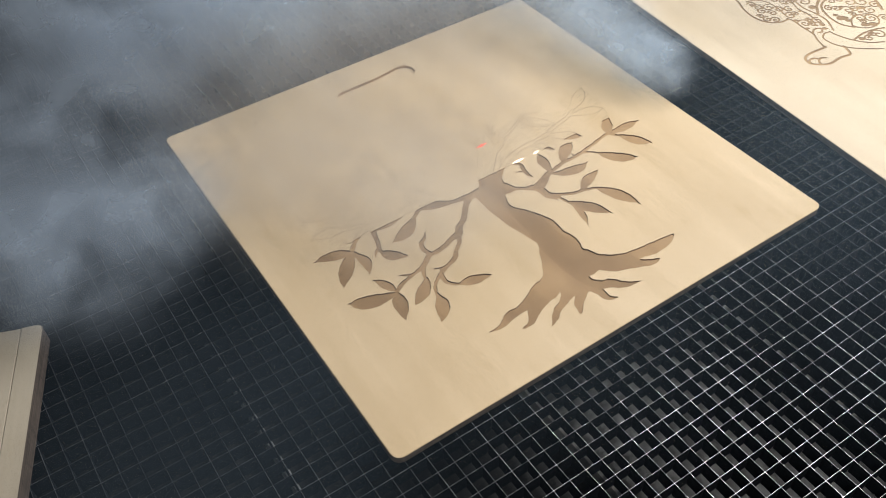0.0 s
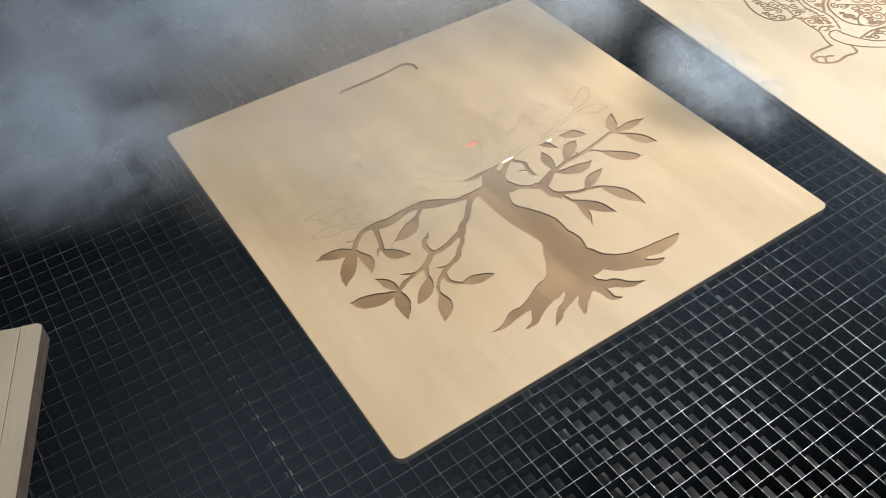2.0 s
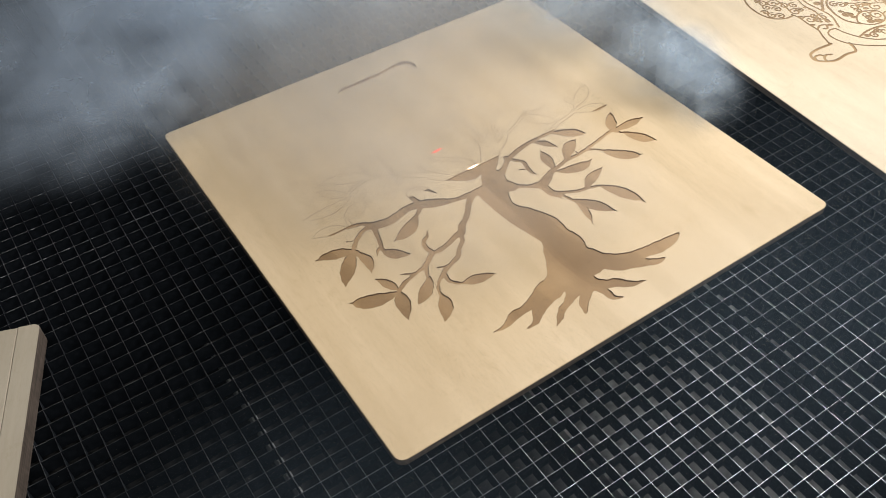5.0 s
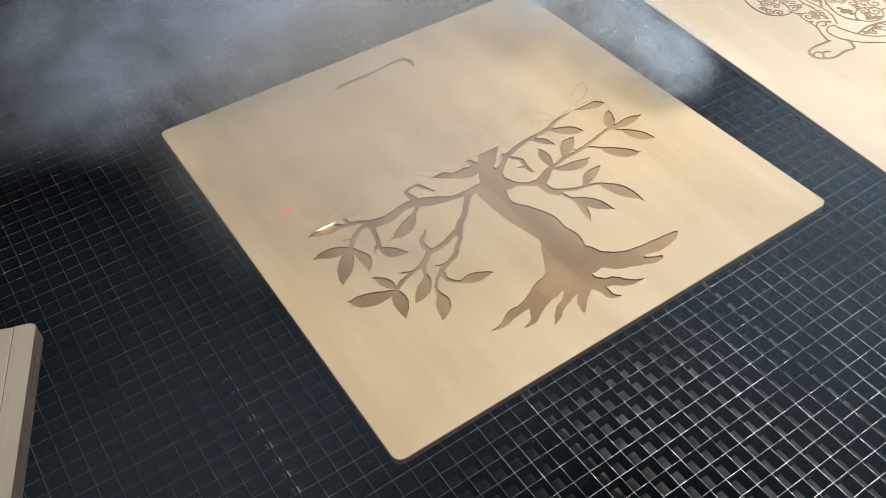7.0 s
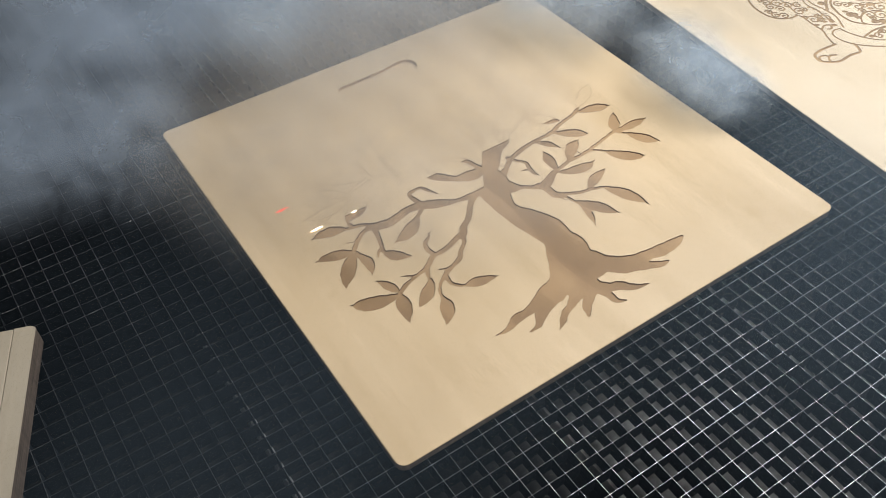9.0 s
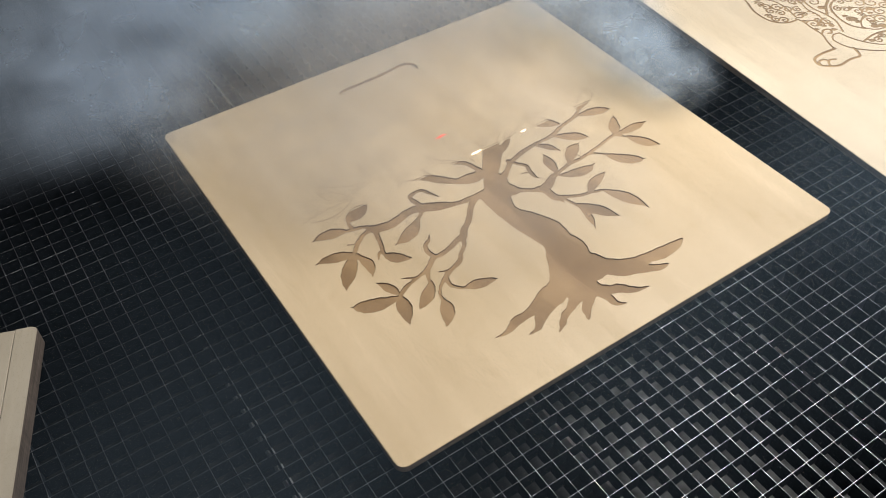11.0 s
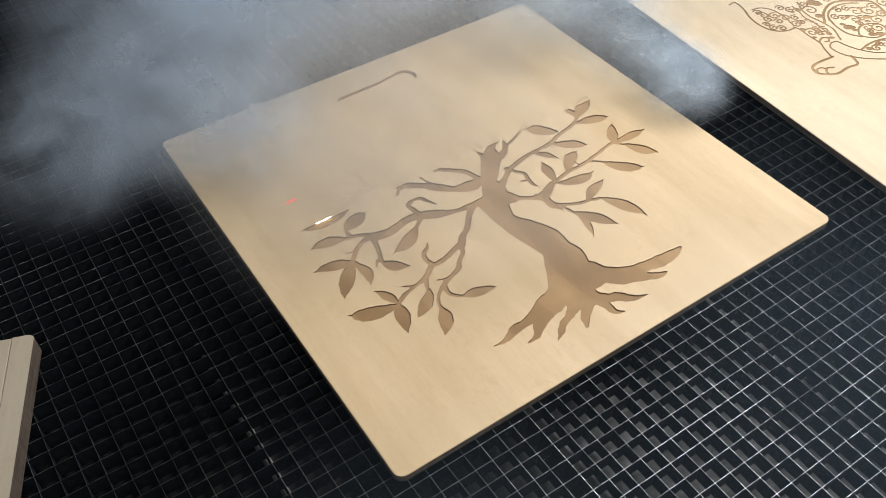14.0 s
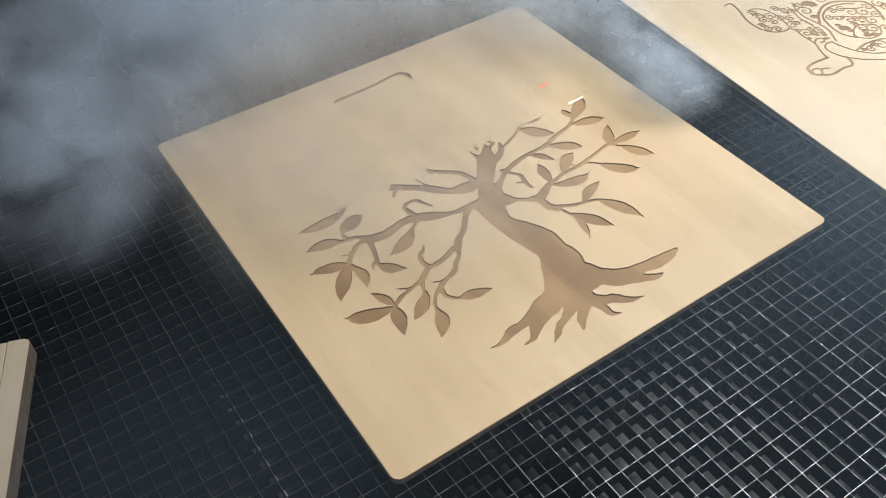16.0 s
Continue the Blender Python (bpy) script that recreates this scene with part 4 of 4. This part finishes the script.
puff(-0.14, 0.44, 0.08, 0.15, 0.012, spots=((0, -0.162, 0.352, 0.08), (0.8, -0.162, 0.352, 0.08), (1.5, -0.152, 0.392, 0.08), (2, -0.149, 0.404, 0.08), (3, -0.144, 0.424, 0.08), (4, -0.142, 0.432, 0.08), (6, -0.046, 0.46, 0.08), (6.5, 0.076, 0.504, 0.08), (7, -0.046, 0.456, 0.08), (9, -0.147, 0.412, 0.08), (11, -0.094, 0.444, 0.08), (11.5, 0.068, 0.504, 0.08), (12, 0.046, 0.492, 0.08), (12.5, -0.066, 0.448, 0.08), (13, -0.036, 0.366, 0.08), (14, 0, 0.39, 0.08), (14.5, -0.067, 0.472, 0.08), (15.6, -0.147, 0.412, 0.08), (16, -0.095, 0.43, 0.08)))
puff(-0.03, 0.385, 0.05, 0.1, 0.012, spots=((0, -0.057, 0.275, 0.05), (0.8, -0.057, 0.275, 0.05), (1.5, -0.045, 0.325, 0.05), (2, -0.041, 0.34, 0.05), (3, -0.035, 0.365, 0.05), (4, -0.033, 0.375, 0.05), (6, 0.062, 0.399, 0.05), (6.5, 0.185, 0.445, 0.05), (7, 0.063, 0.395, 0.05), (9, -0.039, 0.35, 0.05), (11, 0.015, 0.385, 0.05), (11.5, 0.178, 0.447, 0.05), (12, 0.155, 0.433, 0.05), (12.5, 0.043, 0.387, 0.05), (13, 0.013, 0.305, 0.05), (14, 0.058, 0.325, 0.05), (14.5, 0.041, 0.41, 0.05), (15.6, -0.039, 0.35, 0.05), (16, 0.014, 0.37, 0.05)))
puff(-0.1, 0.385, 0.07, 0.11, 0.012, spots=((0, -0.133, 0.253, 0.07), (0.8, -0.133, 0.253, 0.07), (1.5, -0.118, 0.313, 0.07), (2, -0.114, 0.331, 0.07), (3, -0.106, 0.361, 0.07), (4, -0.103, 0.373, 0.07), (6, -0.009, 0.393, 0.07), (6.5, 0.114, 0.441, 0.07), (7, -0.009, 0.389, 0.07), (9, -0.111, 0.343, 0.07), (11, -0.056, 0.381, 0.07), (11.5, 0.107, 0.445, 0.07), (12, 0.084, 0.429, 0.07), (12.5, -0.029, 0.381, 0.07), (13, 0.001, 0.299, 0.07), (14, 0.035, 0.315, 0.07), (14.5, -0.031, 0.403, 0.07), (15.6, -0.111, 0.343, 0.07), (16, -0.058, 0.365, 0.07)))
puff(0.14, 0.46, 0.06, 0.14, 0.015, lit_tone=True)
puff(0.11, 0.42, 0.07, 0.1, 0.015, lit_tone=True)
puff(0.2, 0.43, 0.07, 0.11, 0.015, lit_tone=True)
puff(0.28, 0.42, 0.07, 0.11, 0.015, lit_tone=True)
puff(0.04, 0.47, 0.06, 0.12, 0.012, spots=((0, 0.037, 0.459, 0.06), (0.8, 0.037, 0.459, 0.06), (1.5, 0.038, 0.464, 0.06), (2, 0.039, 0.465, 0.06), (3, 0.04, 0.468, 0.06), (4, 0.04, 0.469, 0.06), (6, 0.139, 0.511, 0.06), (6.5, 0.26, 0.548, 0.06), (7, 0.139, 0.507, 0.06), (9, 0.039, 0.466, 0.06), (11, 0.09, 0.488, 0.06), (11.5, 0.25, 0.541, 0.06), (12, 0.23, 0.536, 0.06), (12.5, 0.119, 0.499, 0.06), (13, 0.089, 0.467, 0.06), (14, 0.139, 0.505, 0.06), (14.5, 0.119, 0.526, 0.06), (15.6, 0.039, 0.466, 0.06), (16, 0.089, 0.477, 0.06)))
puff(0.11, 0.5, 0.08, 0.14, 0.015, lit_tone=True)
puff(0.38, 0.33, 0.04, 0.12, 0.015, lit_tone=True)
puff(0.25, 0.46, 0.07, 0.15, 0.015, lit_tone=True)
puff(0.05, 0.66, 0.08, 0.22, 0.012, spots=((0, 0.047, 0.649, 0.08), (0.8, 0.047, 0.649, 0.08), (1.5, 0.049, 0.654, 0.08), (2, 0.049, 0.656, 0.08), (3, 0.05, 0.658, 0.08), (4, 0.05, 0.659, 0.08), (6, 0.149, 0.701, 0.08), (6.5, 0.27, 0.738, 0.08), (7, 0.149, 0.697, 0.08), (9, 0.049, 0.657, 0.08), (11, 0.1, 0.678, 0.08), (11.5, 0.26, 0.731, 0.08), (12, 0.24, 0.726, 0.08), (12.5, 0.129, 0.689, 0.08), (13, 0.099, 0.657, 0.08), (14, 0.149, 0.695, 0.08), (14.5, 0.129, 0.717, 0.08), (15.6, 0.049, 0.657, 0.08), (16, 0.099, 0.668, 0.08)))
puff(0.24, 0.58, 0.09, 0.2, 0.015, lit_tone=True)
puff(0.36, 0.42, 0.05, 0.13, 0.015, lit_tone=True)
puff(-0.12, 0.22, 0.05, 0.12, 0.01, spots=((0, -0.12, 0.24, 0.05), (1.0, -0.12, 0.26, 0.05), (2.5, -0.12, 0.45, 0.08), (5.5, 0.06, 0.64, 0.08), (12, 0.06, 0.64, 0.08), (13.4, -0.09, 0.32, 0.06), (14.5, -0.06, 0.40, 0.06), (15.6, -0.09, 0.32, 0.05), (16, -0.09, 0.33, 0.05)))
puff(0.43, 0.39, 0.07, 0.14, 0.015, lit_tone=True)
puff(0.4, 0.3, 0.045, 0.12, 0.015, lit_tone=True)
puff(0.385, 0.17, 0.02, 0.06, 0.008, spots=((0, 0.395, 0.19, 0.03), (1.5, 0.41, 0.115, 0.03), (3.5, 0.42, 0.1, 0.03), (4.5, 0.405, 0.145, 0.03), (7, 0.4, 0.17, 0.03), (9, 0.41, 0.13, 0.03), (11.3, 0.39, 0.185, 0.03), (14, 0.405, 0.16, 0.03), (16, 0.4, 0.165, 0.03)), lit_tone=True)
puff(0.4, 0.21, 0.02, 0.075, 0.008, spots=((0, 0.387, 0.25, 0.02), (1.5, 0.402, 0.175, 0.02), (3.5, 0.412, 0.16, 0.02), (4.5, 0.397, 0.205, 0.02), (7, 0.392, 0.23, 0.02), (9, 0.402, 0.19, 0.02), (11.3, 0.382, 0.245, 0.02), (14, 0.397, 0.22, 0.02), (16, 0.392, 0.225, 0.02)), lit_tone=True)
puff(0.41, 0.15, 0.012, 0.06, 0.006, spots=((0, 0.399, 0.21, 0.013), (1.5, 0.414, 0.135, 0.013), (3.5, 0.424, 0.12, 0.013), (4.5, 0.409, 0.165, 0.013), (7, 0.404, 0.19, 0.013), (9, 0.414, 0.15, 0.013), (11.3, 0.394, 0.205, 0.013), (14, 0.409, 0.18, 0.013), (16, 0.404, 0.185, 0.013)), lit_tone=True)
puff(0.385, 0.17, 0.035, 0.07, 0.008, spots=((0, 0.383, 0.22, 0.045), (1.5, 0.398, 0.145, 0.045), (3.5, 0.408, 0.13, 0.045), (4.5, 0.393, 0.175, 0.045), (7, 0.388, 0.2, 0.045), (9, 0.398, 0.16, 0.045), (11.3, 0.378, 0.215, 0.045), (14, 0.393, 0.19, 0.045), (16, 0.388, 0.195, 0.045)), lit_tone=True)
puff(0.08, 0.27, 0.05, 0.17, 0.015, hazy=True)
puff(0.2, 0.31, 0.05, 0.18, 0.015, hazy=True)
puff(0.3, 0.27, 0.045, 0.15, 0.015, hazy=True)
puff(0.14, 0.36, 0.06, 0.18, 0.015, hazy=True)
puff(0.28, 0.37, 0.055, 0.17, 0.015, hazy=True)
puff(0.12, 0.2, 0.04, 0.13, 0.015, hazy=True)
puff(0.22, 0.21, 0.04, 0.13, 0.015, hazy=True)
# veils over the panel's left middle; they also stand in for shade there
puff(0.06, 0.21, 0.06, 0.12, 0.02, hazy=True)
puff(0.12, 0.13, 0.06, 0.12, 0.02, hazy=True)
puff(0.21, 0.11, 0.06, 0.11, 0.02, hazy=True)
puff(0.04, 0.3, 0.06, 0.12, 0.02, hazy=True)
puff(0.54, 0.27, 0.05, 0.17, 0.015, hazy=True)
puff(0.6, 0.22, 0.05, 0.16, 0.015, hazy=True)
puff(0.15, 0.36, 0.05, 0.13, 0.012, hazy=True, spots=((0, 0.1, 0.56, 0.06), (0.6, 0.11, 0.5, 0.06), (1.4, 0.15, 0.36, 0.05), (11.5, 0.15, 0.36, 0.05), (12.3, 0.13, 0.42, 0.05), (13, 0.13, 0.42, 0.05), (16, 0.13, 0.41, 0.05)))
puff(0.24, 0.35, 0.05, 0.13, 0.012, hazy=True, spots=((0, 0.19, 0.55, 0.06), (0.6, 0.2, 0.49, 0.06), (1.4, 0.24, 0.35, 0.05), (11.5, 0.24, 0.35, 0.05), (12.3, 0.22, 0.41, 0.05), (13, 0.22, 0.41, 0.05), (16, 0.22, 0.4, 0.05)))
puff(0.3, -0.05, 0.06, 0.24, 0.01, hazy=True, thin=True, spots=((0, 0.3, -0.05, 0.06), (1.5, 0.3, -0.05, 0.06), (3.5, 0.45, -0.3, 0.06), (6.5, 0.3, -0.05, 0.06), (9, 0.3, -0.05, 0.06), (12, 0.33, -0.1, 0.06), (14.3, 0.39, -0.2, 0.06), (16, 0.3, -0.05, 0.06)))
puff(0.12, 0.02, 0.06, 0.24, 0.01, hazy=True, thin=True, spots=((0, 0.12, 0.02, 0.06), (1.5, 0.12, 0.02, 0.06), (3.5, 0.27, -0.23, 0.06), (6.5, 0.12, 0.02, 0.06), (9, 0.12, 0.02, 0.06), (12, 0.15, -0.03, 0.06), (14.3, 0.21, -0.13, 0.06), (16, 0.12, 0.02, 0.06)))
puff(0.42, 0.02, 0.06, 0.24, 0.01, hazy=True, thin=True, spots=((0, 0.42, 0.02, 0.06), (1.5, 0.42, 0.02, 0.06), (3.5, 0.57, -0.23, 0.06), (6.5, 0.42, 0.02, 0.06), (9, 0.42, 0.02, 0.06), (12, 0.45, -0.03, 0.06), (14.3, 0.51, -0.13, 0.06), (16, 0.42, 0.02, 0.06)))
puff(-0.1, 0.0, 0.06, 0.24, 0.01, hazy=True, thin=True, spots=((0, -0.1, 0.0, 0.06), (1.5, -0.1, 0.02, 0.06), (3.5, -0.05, -0.3, 0.06), (6.5, -0.1, 0.0, 0.06), (12, -0.1, 0.0, 0.06), (14.3, -0.05, -0.2, 0.06), (16, -0.1, 0.0, 0.06)))
puff(0.56, 0.16, 0.06, 0.24, 0.01, hazy=True, thin=True, spots=((0, 0.56, 0.16, 0.06), (1.5, 0.56, 0.16, 0.06), (3.5, 0.71, -0.09, 0.06), (6.5, 0.56, 0.16, 0.06), (9, 0.56, 0.16, 0.06), (12, 0.59, 0.11, 0.06), (14.3, 0.65, 0.01, 0.06), (16, 0.56, 0.16, 0.06)))
puff(0.4, -0.12, 0.07, 0.24, 0.01, hazy=True, thin=True, spots=((0, 0.73, -0.52, 0.07), (1, 0.23, -0.17, 0.07), (1.6, 0.23, -0.17, 0.07), (3, 0.73, -0.52, 0.07), (4, 0.73, -0.52, 0.07), (7, 0.23, -0.17, 0.07), (9, 0.23, -0.17, 0.07), (12.2, 0.73, -0.52, 0.07), (14.6, 0.73, -0.52, 0.07), (15.4, 0.23, -0.17, 0.07), (16, 0.23, -0.17, 0.07)))
puff(0.55, 0.02, 0.07, 0.24, 0.01, hazy=True, thin=True, spots=((0, 0.88, -0.41, 0.07), (1, 0.38, -0.06, 0.07), (1.6, 0.38, -0.06, 0.07), (3, 0.88, -0.41, 0.07), (4, 0.88, -0.41, 0.07), (7, 0.38, -0.06, 0.07), (9, 0.38, -0.06, 0.07), (12.2, 0.88, -0.41, 0.07), (14.6, 0.88, -0.41, 0.07), (15.4, 0.38, -0.06, 0.07), (16, 0.38, -0.06, 0.07)))


# ---- what moves ----
def motions():
    for ob, t in strips:
        a, b = max(t - 0.15, 0.02), min(t + 0.15, 15.98)
        rows = [(0, pose(0, 0, 0)), (a, pose(0, 0, 0)), (b, pose(0, 0, -0.0022)), (16, pose(0, 0, -0.0022))]
        walk(ob, rows)
    def on_row(t, x):
        return pose(x / 1000, (FRONT0 + (FRONT1 - FRONT0) * t / 16) / 1000, TOP + 0.0004)
    a = [(0, 233), (0.5, 332), (1, 298), (1.5, 290), (2, 223), (2.5, 113), (3, 216), (3.5, 229), (4, 249), (6.5, 67), (7, 59), (7.5, 67), (8, 222), (8.5, 308), (9, 54), (11.5, 226), (12, 136), (12.5, 229), (13, 68), (13.5, 69), (14, 71), (14.5, 56), (15, 87), (15.5, 236), (16, 338)]
    b = [(0, 252), (0.5, 299), (1, 270), (1.5, 329), (2, 267), (2.5, 105), (3, 225), (3.5, 212), (4, 270), (6.5, 58), (7, 66), (7.5, 137), (8, 215), (8.5, 292), (9, 87), (11.5, 277), (12, 159), (12.5, 275), (13, 133), (13.5, 62), (14, 64), (14.5, 63), (15, 139), (15.5, 278), (16, 329)]
    walk(spark_a, [(t, on_row(t, x)) for t, x in a])
    walk(spark_b, [(t, on_row(t, x)) for t, x in b])
    walk(pointer, [(t, on_row(t, x - 13) @ pose(0, 0.035, -0.0002)) for t, x in a])
    rng = random.Random(11)
    for ob, (x, y, z), drift, spots in clouds:
        ph, turn = rng.random() * 6.28, rng.uniform(-10, 10)
        face = look((0, 0, 0), (0.10, 0.18, -0.90)).to_euler()
        rows = []
        spots = spots or ((0, x, y, z), (16, x, y, z))
        for k in range(33):
            t = k / 2
            i = max(j for j in range(len(spots) - 1) if spots[j][0] <= t)
            (t0, *p), (t1, *q) = spots[i], spots[i + 1]
            u = min(max((t - t0) / (t1 - t0), 0), 1)
            c = Vector(p).lerp(Vector(q), u * u * (3 - 2 * u))
            off = Vector((-math.cos(0.8 * t + ph), 0.8 * math.sin(0.8 * t + ph), 0.3 * math.sin(0.5 * t + ph))) * drift
            m = Matrix.Translation(c + off) @ face.to_matrix().to_4x4() @ pose(0, 0, 0, 0, 0, turn * t + 57.3 * ph)
            rows.append((t, m))
        walk(ob, rows)


motions()
